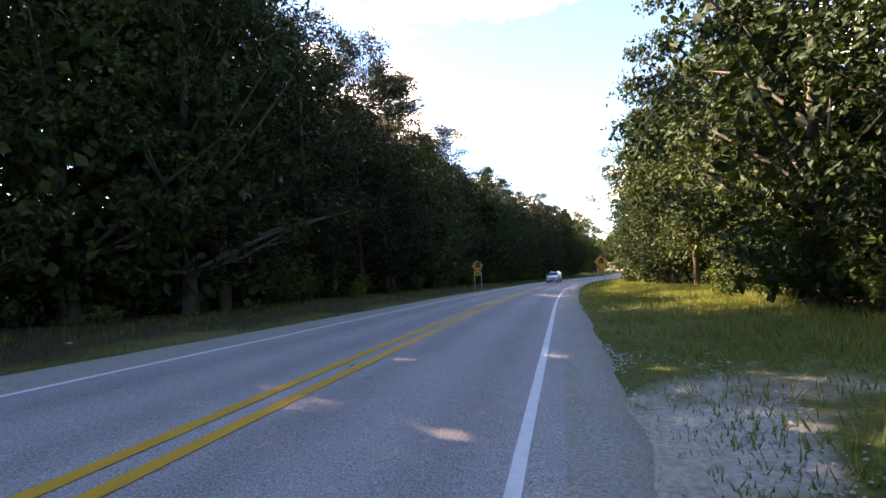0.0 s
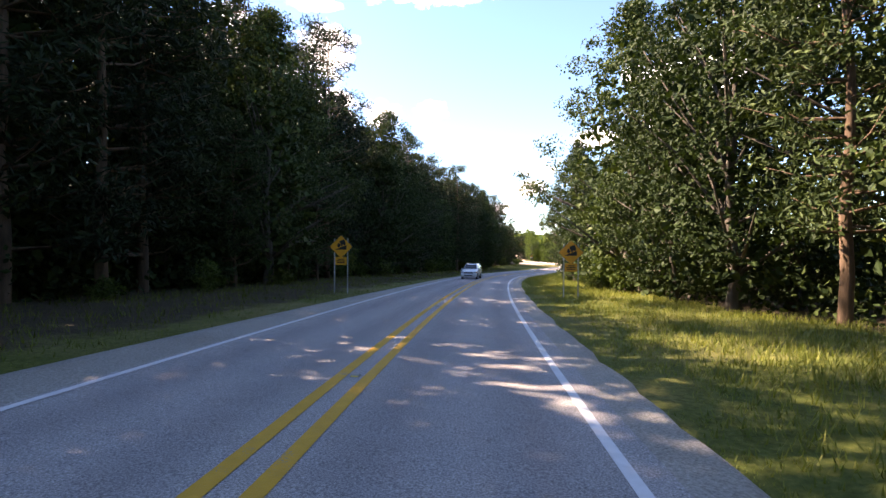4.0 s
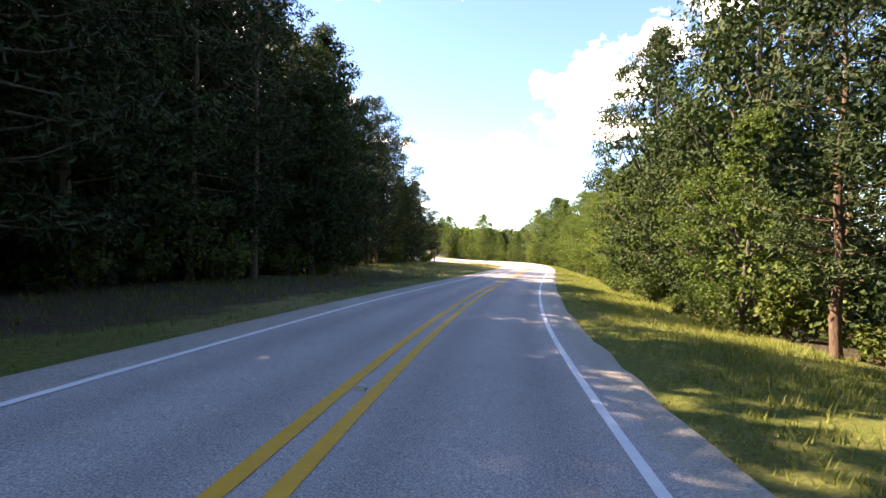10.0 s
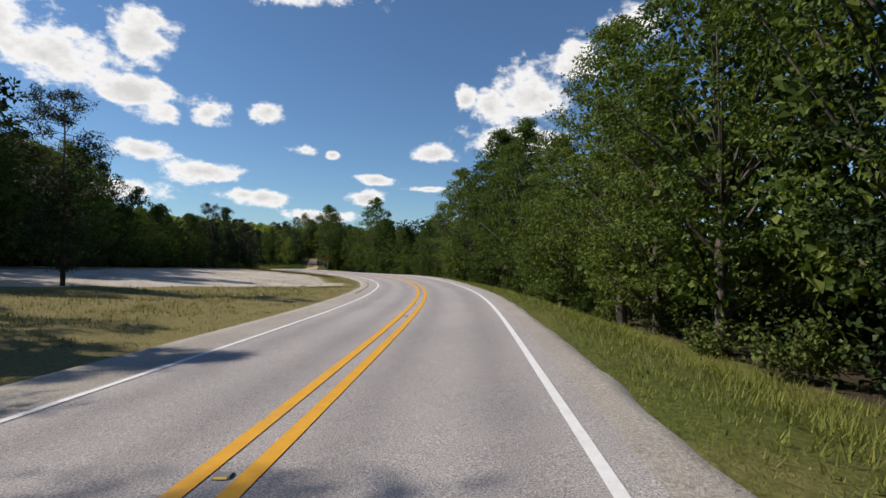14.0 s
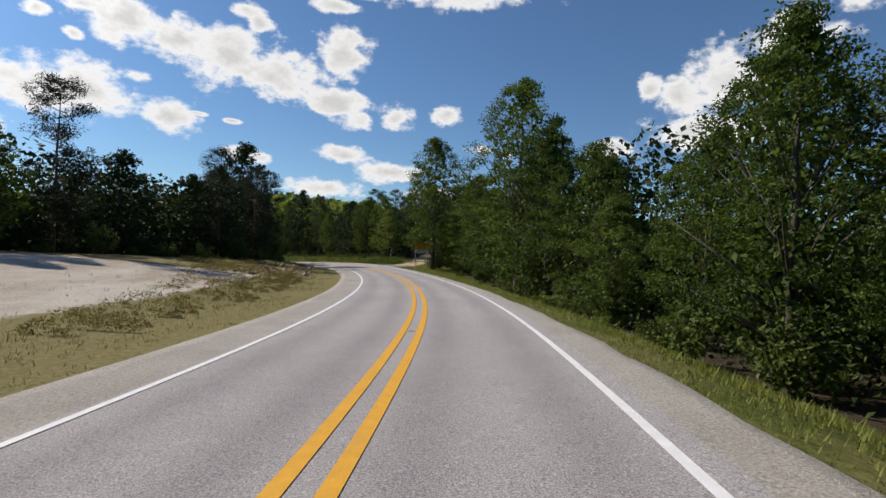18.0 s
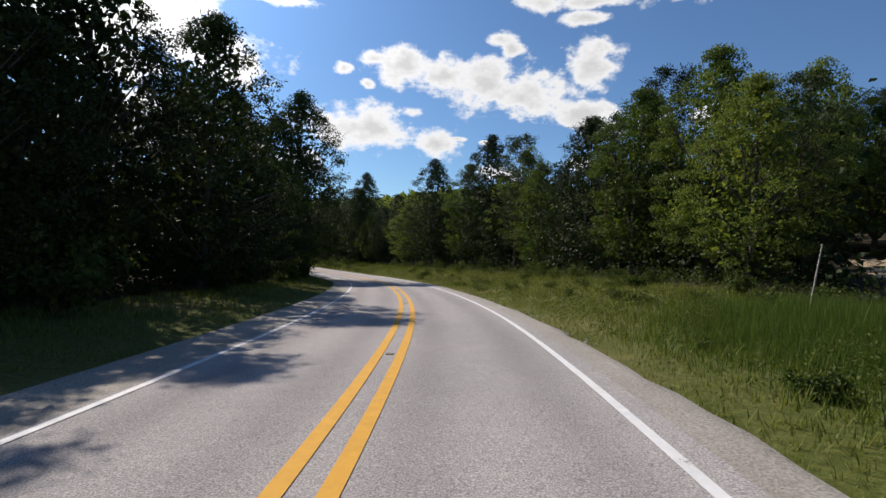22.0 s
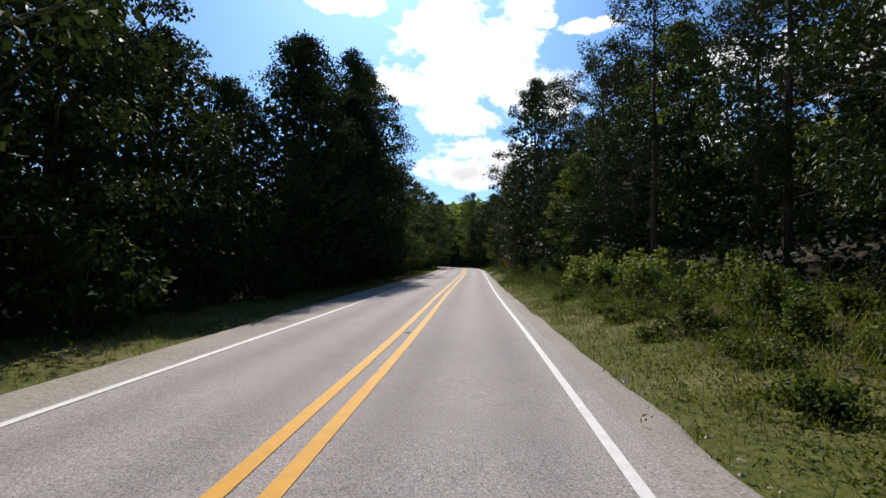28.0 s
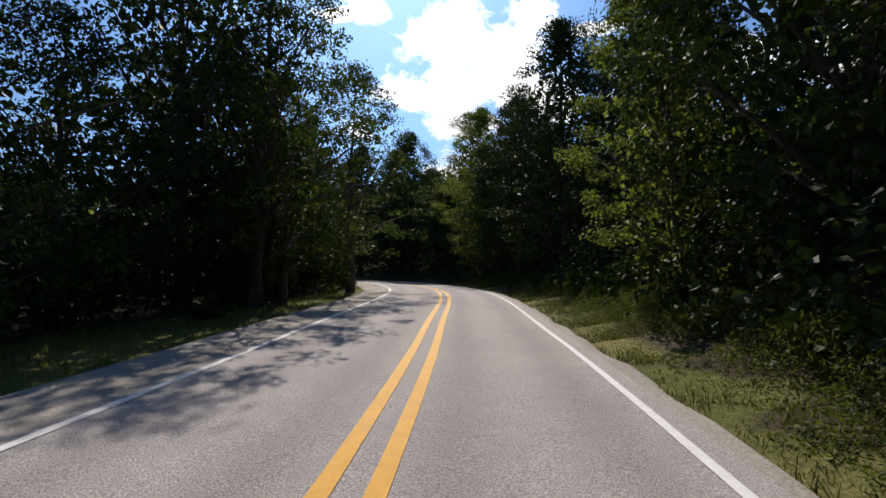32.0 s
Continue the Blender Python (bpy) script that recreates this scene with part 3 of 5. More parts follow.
for nm, u0, u1, mt, lb in (("yellow_line", -0.29, -0.12, YELLOW_PAINT, "worn yellow centre line painted on the asphalt"),
                           ("yellow_line", 0.12, 0.29, YELLOW_PAINT, "worn yellow centre line painted on the asphalt"),
                           ("edge_line_left", -3.20, -3.08, WHITE_PAINT, "white edge line painted on the asphalt"),
                           ("edge_line_right", 2.89, 3.01, WHITE_PAINT, "white edge line painted on the asphalt")):
    tagged(new(nm, ribbon(nm, u0, u1, -55, END, 0.009, mt, 1, 1.0)), lb, "road marking", kind="structure")


# ---- trees ----
def tube(path, radii, sides=7):
    """A tapered tube through points: vertices and faces."""
    v, f = [], []
    for k, (p, r) in enumerate(zip(path, radii)):
        d = (path[min(k + 1, len(path) - 1)] - path[max(k - 1, 0)]).normalized()
        a = d.orthogonal().normalized()
        b = d.cross(a)
        for j in range(sides):
            t = 2 * math.pi * j / sides
            v.append(p + (a * math.cos(t) + b * math.sin(t)) * r)
    for k in range(len(path) - 1):
        for j in range(sides):
            f.append((k * sides + j, k * sides + (j + 1) % sides, (k + 1) * sides + (j + 1) % sides, (k + 1) * sides + j))
    v.append(path[-1])
    f += [((len(path) - 1) * sides + j, (len(path) - 1) * sides + (j + 1) % sides, len(v) - 1) for j in range(sides)]
    return v, f


def join(pieces):
    v, f = [], []
    for pv, pf in pieces:
        o = len(v)
        v += pv
        f += [tuple(i + o for i in q) for q in pf]
    return v, f


def leaves(rng, centres, spread, count, length, width, flat=0.62, droop=0.0, up=0.35):
    """Pointed leaves, folded along the midrib, in clumps about cluster centres; blades turned up and outward: vertices and faces."""
    c = np.repeat(centres, count, axis=0)
    n = len(c)
    sp = np.repeat(spread, count)[:, None] if np.ndim(spread) else spread
    off = rng.normal(size=(n, 3))
    off /= np.linalg.norm(off, axis=1)[:, None]
    face = rng.normal(size=(n, 3)) * 0.62 + off * 0.5 + [0, 0, up]
    face /= np.linalg.norm(face, axis=1)[:, None]
    off *= rng.random((n, 1)) ** 0.45 * sp
    off[:, 2] *= flat
    p = c + off
    d = rng.normal(size=(n, 3)) + off * 0.8 + [0, 0, -droop]
    d -= face * np.sum(d * face, axis=1)[:, None]
    d /= np.linalg.norm(d, axis=1)[:, None]
    q = np.cross(face, d)
    L = length * rng.uniform(0.65, 1.3, (n, 1))
    W = width * rng.uniform(0.65, 1.3, (n, 1))
    mid = p + d * L * 0.42
    v = np.stack([p, mid - q * W * 0.5 + face * W * 0.14, p + d * L, mid + q * W * 0.5 + face * W * 0.14], 1).reshape(-1, 3)
    k = np.arange(n)[:, None] * 4
    f = np.concatenate([k + [0, 2, 1], k + [0, 3, 2]])
    return v, f


def tree_thing(name, trunk, crown, bark, leaf, label):
    root = new(name)
    root.empty_display_size = 0.3
    v, f = trunk
    t = new("trunk", mesh_of("trunk", v, f, bark, True))
    c = new("crown", mesh_of("crown", crown[0], crown[1], leaf))
    t.parent = c.parent = root
    return tagged(root, label, "tree")


def oak(seed, high, wide, low, clusters, per, size, label, core=300, core_size=.75, leaf=None):
    rng = np.random.default_rng(seed)
    r = random.Random(seed)
    lean = Vector((r.uniform(-.6, .6), r.uniform(-.6, .6), 0))
    path = [Vector((0, 0, -0.4)) + Vector((0, 0, 1)) * (high * 0.86 + 0.4) * k / 7 + lean * (k / 7) ** 1.5 * 1.2
            + Vector((r.uniform(-.12, .12), r.uniform(-.12, .12), 0)) * (k > 0) for k in range(8)]
    radii = [high * 0.0165 * (1 - 0.82 * k / 7) * (1.5 if k == 0 else 1) for k in range(8)]
    pieces = [tube(path, radii, 8)]
    cs, sp = [], []
    lobes = [(r.uniform(0, 6.28), r.uniform(low + .1, .95), r.uniform(.75, 1.2)) for _ in range(7)]
    for k in range(clusters):
        t = low + (1 - low) * (r.random() ** 0.85)
        prof = math.sin(math.pi * min(1, max(0, (t - low + 0.12) / (1.12 - low))) ** 0.8) ** 0.7
        ang = r.uniform(0, 6.283)
        push = 1 + sum(0.28 * g * math.exp(-((((ang - la + 3.14) % 6.283) - 3.14) / .7) ** 2 - ((t - lt) / .16) ** 2) for la, lt, g in lobes) - 0.14
        rad = wide * prof * push * (0.6 + 0.4 * r.random() ** 0.6)
        base = path[0].lerp(path[-1], min(1, t))
        p = Vector((base.x + rad * math.cos(ang), base.y + rad * math.sin(ang), high * t))
        cs.append(p)
        sp.append(r.uniform(0.5, 1.2) * wide * 0.185)
        if k % 5 == 0 and t < 0.85:
            j = min(6, max(1, int(t * 7 * 0.8)))
            a = path[j]
            m1 = a.lerp(p, 0.5) + Vector((0, 0, r.uniform(-.2, .5)))
            pieces.append(tube([a, m1, p], [radii[j] * 0.42, radii[j] * 0.26, 0.02], 5))
    outer = leaves(rng, np.array([tuple(c) for c in cs]), np.array(sp), per, size, size * 0.62, 0.5)
    # shaded foliage deeper in the crown
    t = low + (1 - low) * rng.random(core)
    prof = np.sin(np.pi * np.clip((t - low + 0.12) / (1.12 - low), 0, 1) ** 0.8) ** 0.7
    ang, rad = rng.uniform(0, 6.283, core), wide * prof * 0.62 * np.sqrt(rng.random(core))
    inner = leaves(rng, np.stack([rad * np.cos(ang) + lean.x * t, rad * np.sin(ang) + lean.y * t, high * t * 0.96], 1), 0.3, 1, core_size, core_size * .82)
    both = np.concatenate([outer[0], inner[0]]), np.concatenate([outer[1], inner[1] + len(outer[0])])
    return tree_thing("oak_tree", join(pieces), both, OAK_BARK, leaf or OAK_LEAF, label)


def pine(seed, high, wide, low, whorls, per, size, label, leaf=None):
    rng = np.random.default_rng(seed)
    r = random.Random(seed)
    path = [Vector((r.uniform(-.1, .1), r.uniform(-.1, .1), -0.4 + (high + 0.3) * k / 8)) for k in range(9)]
    radii = [high * 0.0135 * (1 - 0.9 * k / 8) for k in range(9)]
    pieces = [tube(path, radii, 8)]
    cs, sp = [], []
    for k in range(whorls):
        t = low + (1 - low) * k / (whorls - 1)
        up = (t - low) / (1 - low)
        reach = wide * (0.62 + 0.42 * up) * (1.0 if up < .5 else math.sqrt(max(.04, 1 - ((up - .5) / .52) ** 2)))
        for j in range(r.randint(3, 4)):
            ang, ln = r.uniform(0, 6.283), reach * r.uniform(0.55, 1.15)
            a = Vector((0, 0, high * t))
            tip = a + Vector((math.cos(ang) * ln, math.sin(ang) * ln, ln * r.uniform(0.05, 0.5)))
            pieces.append(tube([a, a.lerp(tip, .55) - Vector((0, 0, .08 * ln)), tip], [max(0.02, 0.05 * (1 - t) + .02), .025, .012], 3))
            for q in (0.55, 0.8, 1.0):
                if q > 0.6 or r.random() < .6:
                    cs.append(a.lerp(tip, q) + Vector((r.uniform(-.2, .2), r.uniform(-.2, .2), r.uniform(-.05, .2))))
                    sp.append(r.uniform(.5, .95) * wide * 0.27)
    return tree_thing("pine_tree", join(pieces), leaves(rng, np.array([tuple(c) for c in cs]), np.array(sp), per, size, size * 0.24, 0.6, 0.0, 0.35), PINE_BARK, leaf or PINE_LEAF, label)


def shrub(name, seed, high, wide, count, size, label, leaf=None):
    rng = np.random.default_rng(seed)
    r = random.Random(seed)
    pieces, cs, sp = [], [], []
    for k in range(9):
        ang, ln = r.uniform(0, 6.283), wide * r.uniform(.2, 1)
        tip = Vector((math.cos(ang) * ln, math.sin(ang) * ln, high * r.uniform(.4, 1) * (1 - 0.35 * ln / wide)))
        pieces.append(tube([Vector((0, 0, -.1)), tip * 0.5 + Vector((0, 0, .1)), tip], [.025, .016, .006], 4))
        for q in (.5, .8, 1):
            cs.append(tip * q)
            sp.append(wide * r.uniform(.25, .42))
    root = new(name)
    v, f = list(pieces[0][0]), list(pieces[0][1])
    for pv, pf in pieces[1:]:                  # every stem shares the first ring
        o = len(v) - 4
        v += pv[4:]
        f += [tuple(q if q < 4 else q + o for q in face) for face in pf]
    st = new("branchwork", mesh_of("branchwork", v, f, OAK_BARK, True))
    lv = leaves(rng, np.array([tuple(c) for c in cs]), np.array(sp), count, size, size * .7)
    fo = new("foliage", mesh_of("foliage", lv[0], lv[1], leaf or SHRUB_LEAF))
    st.parent = fo.parent = root
    return tagged(root, label, name)


OAK_LABEL = "broad-leaved oak in full green leaf at the edge of the wood"
PINE_LABEL = "tall shortleaf pine with tufted dark green needles in the wood"
OAKS = [oak(11, 13.5, 4.2, .10, 170, 105, .16, OAK_LABEL, 1700, .34), oak(12, 12.0, 4.0, .06, 160, 105, .155, OAK_LABEL, 1600, .33), oak(13, 15.0, 4.3, .13, 175, 105, .165, OAK_LABEL, 1800, .35),
        oak(14, 10.5, 3.7, .04, 150, 105, .15, OAK_LABEL, 1500, .32), oak(15, 14.0, 3.9, .08, 170, 105, .16, OAK_LABEL, 1700, .34)]
SHADED_LABEL = "oak at the edge of the wood, leaves coloured as in shade"
OAKS_SHADED = [oak(71, 13.5, 4.3, .07, 172, 100, .16, SHADED_LABEL, 1900, .36, SHADED_OAK_LEAF), oak(72, 12.0, 4.2, .04, 162, 100, .158, SHADED_LABEL, 1800, .35, SHADED_OAK_LEAF),
             oak(73, 15.0, 4.5, .10, 178, 100, .165, SHADED_LABEL, 2000, .37, SHADED_OAK_LEAF), oak(74, 11.0, 4.0, .03, 152, 100, .155, SHADED_LABEL, 1700, .34, SHADED_OAK_LEAF)]
OAKS_MID = [oak(16, 13.5, 4.3, .12, 180, 56, .20, OAK_LABEL, 1800, .40), oak(17, 15.0, 4.5, .15, 190, 56, .205, OAK_LABEL, 1850, .40), oak(18, 12.0, 4.0, .08, 170, 56, .195, OAK_LABEL, 1700, .39)]
OPEN_LABEL = "open-crowned oak with sky showing between its limbs"
OAKS_OPEN = [oak(24, 13.0, 4.6, .12, 112, 80, .165, OPEN_LABEL, 260, .34, MID_OAK_LEAF), oak(25, 14.5, 4.8, .16, 118, 80, .17, OPEN_LABEL, 280, .34, MID_OAK_LEAF),
             oak(26, 11.5, 4.4, .08, 106, 80, .16, OPEN_LABEL, 240, .34, MID_OAK_LEAF)]
OAKS_BACK = [oak(21, 14.0, 4.6, .04, 140, 30, .36, "broad-leaved oak within the wood, leaves coloured as in shade", 1100, .48, SHADED_OAK_LEAF), oak(22, 16.0, 4.6, .06, 140, 30, .38, "broad-leaved oak within the wood, leaves coloured as in shade", 1150, .48, SHADED_OAK_LEAF)]
PINES = [pine(31, 15.0, 3.3, .18, 24, 46, .30, PINE_LABEL), pine(32, 13.5, 3.1, .12, 23, 46, .29, PINE_LABEL), pine(33, 16.0, 3.2, .30, 22, 46, .30, PINE_LABEL)]
PINES_SHADED = [pine(34, 15.0, 3.4, .10, 25, 46, .30, "tall pine in the wood, needles coloured as in shade", SHADED_PINE_LEAF), pine(35, 13.5, 3.2, .08, 24, 46, .29, "tall pine in the wood, needles coloured as in shade", SHADED_PINE_LEAF), pine(36, 16.0, 3.3, .16, 24, 46, .30, "tall pine in the wood, needles coloured as in shade", SHADED_PINE_LEAF)]
CEDARS = [pine(41, 7.5, 2.3, .04, 21, 40, .24, "bushy young pine with branches to the ground")]
SHRUBS = [shrub("shrub", 51, 2.2, 1.5, 32, .21, "leafy green shrub at the foot of the trees"), shrub("shrub", 52, 1.4, 1.2, 30, .18, "leafy green shrub at the foot of the trees"),
          shrub("shrub", 53, 3.2, 1.7, 36, .24, "leafy green shrub at the foot of the trees")]
WEEDS = [shrub("weed", 61, 0.9, .7, 20, .13, "knee-high leafy weed on the grassy bank"), shrub("weed", 62, 0.6, .55, 18, .11, "knee-high leafy weed on the grassy bank")]
TALL_WEEDS = [shrub("weed", 63, 1.5, .8, 34, .12, "chest-high pale green leafy weed under the trees"), shrub("weed", 64, 1.25, .75, 32, .11, "chest-high pale green leafy weed under the trees")]
SAPLINGS = [shrub("shrub", 81, 2.6, 1.3, 40, .2, "bright yellow-green young sapling at the wood's edge", PALE_LEAF)]
PALE_SHRUBS = [shrub("shrub", 82, 1.7, 1.2, 46, .15, "pale grey-green leafy bush on the roadside bank", PALE_LEAF)]
# side track that leaves the road on the right: chainage, distance from the centre line
TRACK = [(335.5, 3.8), (338.5, 6.2), (341.8, 9.0), (346.5, 12.6), (352, 16.5), (358, 20.8), (376, 37.5)]


def stand(thing, x, y, size, turn, used=set()):
    """Put a tree or shrub on the ground: the pattern itself the first time, copies after."""
    z = float(ground_height([x], [y])[0][0])
    m = Matrix.Translation((x, y, z - 0.05)) @ Matrix.Rotation(turn, 4, "Z") @ Matrix.Diagonal((size, size, size * random.uniform(.92, 1.1), 1))
    if thing.name in used:
        return copy_thing(thing, m)
    used.add(thing.name)
    thing.matrix_basis = m
    return thing


def plant():
    rnd = random.Random(5)
    spots = []
    for side in (1, -1):
        # third row, left side only, is added to keep sun off the road
        for row, (back, gap) in enumerate(((1.5, 4.9), (5.8, 9.0), (3.6, 6.2))):
            if row == 2 and side > 0:
                continue
            s = -26.0 + row
            while s < (640 if row < 2 else 135):
                s += gap * rnd.uniform(.7, 1.3) * (.68 if side < 0 and 70 < s < 150 else .8 if side < 0 and s < 200 else 1)
                if s < (-3 if side > 0 else -14):
                    continue
                e, _ = wood_edge(s, side)
                p = at(s, side * (e + back + rnd.uniform(-1.1, 2.2)))
                spots.append((p.x, p.y, s, side, row))
    _, s2, u2 = road_coords([p[0] for p in spots], [p[1] for p in spots])
    lane = [at(s, u) for s, u in TRACK]
    lane = [a.lerp(b, k / 4) for a, b in zip(lane, lane[1:]) for k in range(4)]
    done = []
    for (x, y, s, side, row), sn, un in zip(spots, s2, u2):
        e, _ = wood_edge(sn, 1 if un > 0 else -1)
        if abs(un) < e + 0.2 or any((x - a) ** 2 + (y - b) ** 2 < 5 for a, b in done) or any((x - q.x) ** 2 + (y - q.y) ** 2 < 16 for q in lane) or (x - 114.5) ** 2 + (y - 305) ** 2 < 30:
            continue
        done.append((x, y))
        if side < 0:
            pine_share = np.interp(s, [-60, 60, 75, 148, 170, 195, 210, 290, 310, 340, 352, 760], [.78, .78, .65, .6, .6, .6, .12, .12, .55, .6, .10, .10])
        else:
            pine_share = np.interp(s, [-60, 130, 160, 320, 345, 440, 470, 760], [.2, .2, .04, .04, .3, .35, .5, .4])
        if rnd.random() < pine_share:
            kind = rnd.choice(PINES_SHADED if side < 0 and (s < 206 or 300 < s < 345) else PINES) if row or rnd.random() < .8 else CEDARS[0]
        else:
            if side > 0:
                # shade-coloured oaks mostly on the first stretch
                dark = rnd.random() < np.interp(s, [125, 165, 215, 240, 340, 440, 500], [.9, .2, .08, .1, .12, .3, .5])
                kind = rnd.choice(OAKS_SHADED if dark else OAKS if row < 1 else OAKS_MID)
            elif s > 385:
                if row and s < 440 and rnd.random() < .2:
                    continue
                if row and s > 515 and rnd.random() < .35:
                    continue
                kind = rnd.choice(OAKS_OPEN if rnd.random() < np.interp(s, [439, 441, 512, 522], [.4, .1, .1, .6]) else OAKS_SHADED if row < 1 else OAKS_MID)
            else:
                kind = rnd.choice((OAKS_SHADED if s > 335 or s < 200 else OAKS_MID) if row < 1 else OAKS_BACK)
        tall = np.interp(s, *(TALL_RIGHT if side > 0 else TALL_LEFT))
        tagged(stand(kind, x, y, tall * (rnd.uniform(.96, 1.1) * (.86 if kind in OAKS_BACK or kind in OAKS_MID or kind is PINES_SHADED[2] else 1) if side < 0 and s < 150 else rnd.uniform(.8, 1.16)), rnd.uniform(0, 6.28)), group="trees along the road")
    # trees on the far side of the track
    for k in range(16):
        s = 334 + 3.6 * k
        p = at(s, float(np.interp(s, [q for q, _ in TRACK], [w for _, w in TRACK])) + rnd.uniform(7.5, 11))
        if min((p.x - q.x) ** 2 + (p.y - q.y) ** 2 for q in lane) < 25:
            continue
        tagged(stand(rnd.choice(PINES if k % 2 else OAKS_MID), p.x, p.y, rnd.uniform(.72, .92), rnd.uniform(0, 6.28)), group="trees along the road")
    # young pines and bushes in the angle beyond the track's mouth
    for s, u, kind, size in ((337.6, 12.6, CEDARS[0], .62), (341.0, 15.4, CEDARS[0], .8), (335.0, 11.2, SHRUBS[0], 1.0), (338.6, 14.6, SHRUBS[2], .95), (344.5, 17.6, SHRUBS[0], 1.1), (347.5, 19.6, SHRUBS[2], 1.0),
                             (351.0, 22.6, CEDARS[0], .7), (354.5, 25.0, SHRUBS[2], 1.1), (340.2, 18.6, OAKS_MID[2], .62), (346.5, 22.8, OAKS_MID[0], .66), (336.0, 16.0, OAKS[3], .72)):
        p = at(s, u)
        tagged(stand(kind, p.x, p.y, size, rnd.uniform(0, 6.28)), group="trees along the road" if kind not in SHRUBS else "shrubs along the wood")
    # trees that close the end of the track
    end, ahead = at(*TRACK[-1]), (at(*TRACK[-1]) - at(*TRACK[-2])).normalized()
    for k in range(16):
        p = end + ahead * rnd.uniform(3, 22) + Vector((ahead.y, -ahead.x, 0)) * (k - 7.5) * 1.5
        tagged(stand(rnd.choice(PINES if k % 3 == 0 else OAKS_MID), p.x, p.y, rnd.uniform(.8, 1.05), rnd.uniform(0, 6.28)), group="trees along the road")
    # broad oaks that reach out over the lane
    for s, u, size in ((401.5, -7.3, 1.0), (510, -7.4, .85), (516, -7.6, .95), (523, -7.6, 1.2), (530, -8.2, 1.15), (565, -7.4, 1.0)):
        p = at(s, u)
        tagged(stand(rnd.choice(OAKS_OPEN), p.x, p.y, size, rnd.uniform(0, 6.28)), group="trees along the road")
    # a tall oak behind the sign board, one that leans over the last bend, a small pine at the clearing
    for x, y, kind, size in ((114.6, 310.9, OAKS[2], 1.2), (-53.0, 485.0, OAKS_OPEN[1], 1.05), (-46.5, 478.5, OAKS_OPEN[0], 1.1), (68.5, 202.1, PINES_SHADED[1], .55), (108.5, 355.8, PINES[0], 1.0), (115.0, 350.3, PINES[1], .92), (112.9, 360.2, PINES[2], .93)):
        tagged(stand(kind, x, y, size, rnd.uniform(0, 6.28)), group="trees along the road")
    for s, u, size in ((547.5, -9.6, 1.15), (543.5, -10.2, 1.0), (538.5, -10.4, 1.1)):
        p = at(s, u)
        tagged(stand(SHRUBS[2], p.x, p.y, size, rnd.uniform(0, 6.28)), group="shrubs along the wood")
    for s, u, size in ((103.9, 9.0, .75), (106.2, 9.7, .85), (291.0, 7.2, .8), (292.6, 7.9, .9), (286.5, 8.2, .7), (296.5, 8.3, .75)):
        p = at(s, u)
        tagged(stand(SAPLINGS[0], p.x, p.y, size, rnd.uniform(0, 6.28)), group="shrubs along the wood")
    for s, u, size in ((486, 7.3, 1.1), (484.6, 8.0, 1.2), (481, 8.0, 1.05), (479.6, 8.6, 1.15), (475, 9.3, .9)):
        p = at(s, u)
        tagged(stand(PALE_SHRUBS[0], p.x, p.y, size, rnd.uniform(0, 6.28)), group="shrubs along the wood")
    for side in (1, -1):
        s = -12.0
        while s < 610:
            s += rnd.uniform(2.6, 6.2)
            e, _ = wood_edge(s, side)
            p = at(s, side * (e + rnd.uniform(-.5, 1.6)))
            _, sn, un = road_coords([p.x], [p.y])
            if abs(un[0]) < 6.0 or (side > 0 and 40 < s < 58) or any((p.x - q.x) ** 2 + (p.y - q.y) ** 2 < 14 for q in lane):
                continue
            tagged(stand(rnd.choice(SHRUBS), p.x, p.y, rnd.uniform(.6, 1.1) * (.6 if side > 0 and s > 350 else 1), rnd.uniform(0, 6.28)), group="shrubs along the wood")
    for k in range(300):                       # weeds on the bank of the last stretch
        s, side = (rnd.uniform(346, 440) if k < 80 else rnd.uniform(440, 545)), 1
        u = rnd.uniform(5.5, wood_edge(s, 1)[0] + .5)
        p = at(s, side * u)
        if any((p.x - q.x) ** 2 + (p.y - q.y) ** 2 < 12 for q in lane):
            continue
        tagged(stand(rnd.choice(WEEDS), p.x, p.y, rnd.uniform(.5, 1.15), rnd.uniform(0, 6.28)), group="weeds on the bank")

    for k in range(70):                        # tall leafy weeds under the trees of the last stretch
        s = rnd.uniform(446, 500)
        p = at(s, rnd.uniform(6.4, wood_edge(s, 1)[0] + .3))
        tagged(stand(TALL_WEEDS[k % 2], p.x, p.y, rnd.uniform(.7, 1.15), rnd.uniform(0, 6.28)), group="weeds on the bank")


plant()


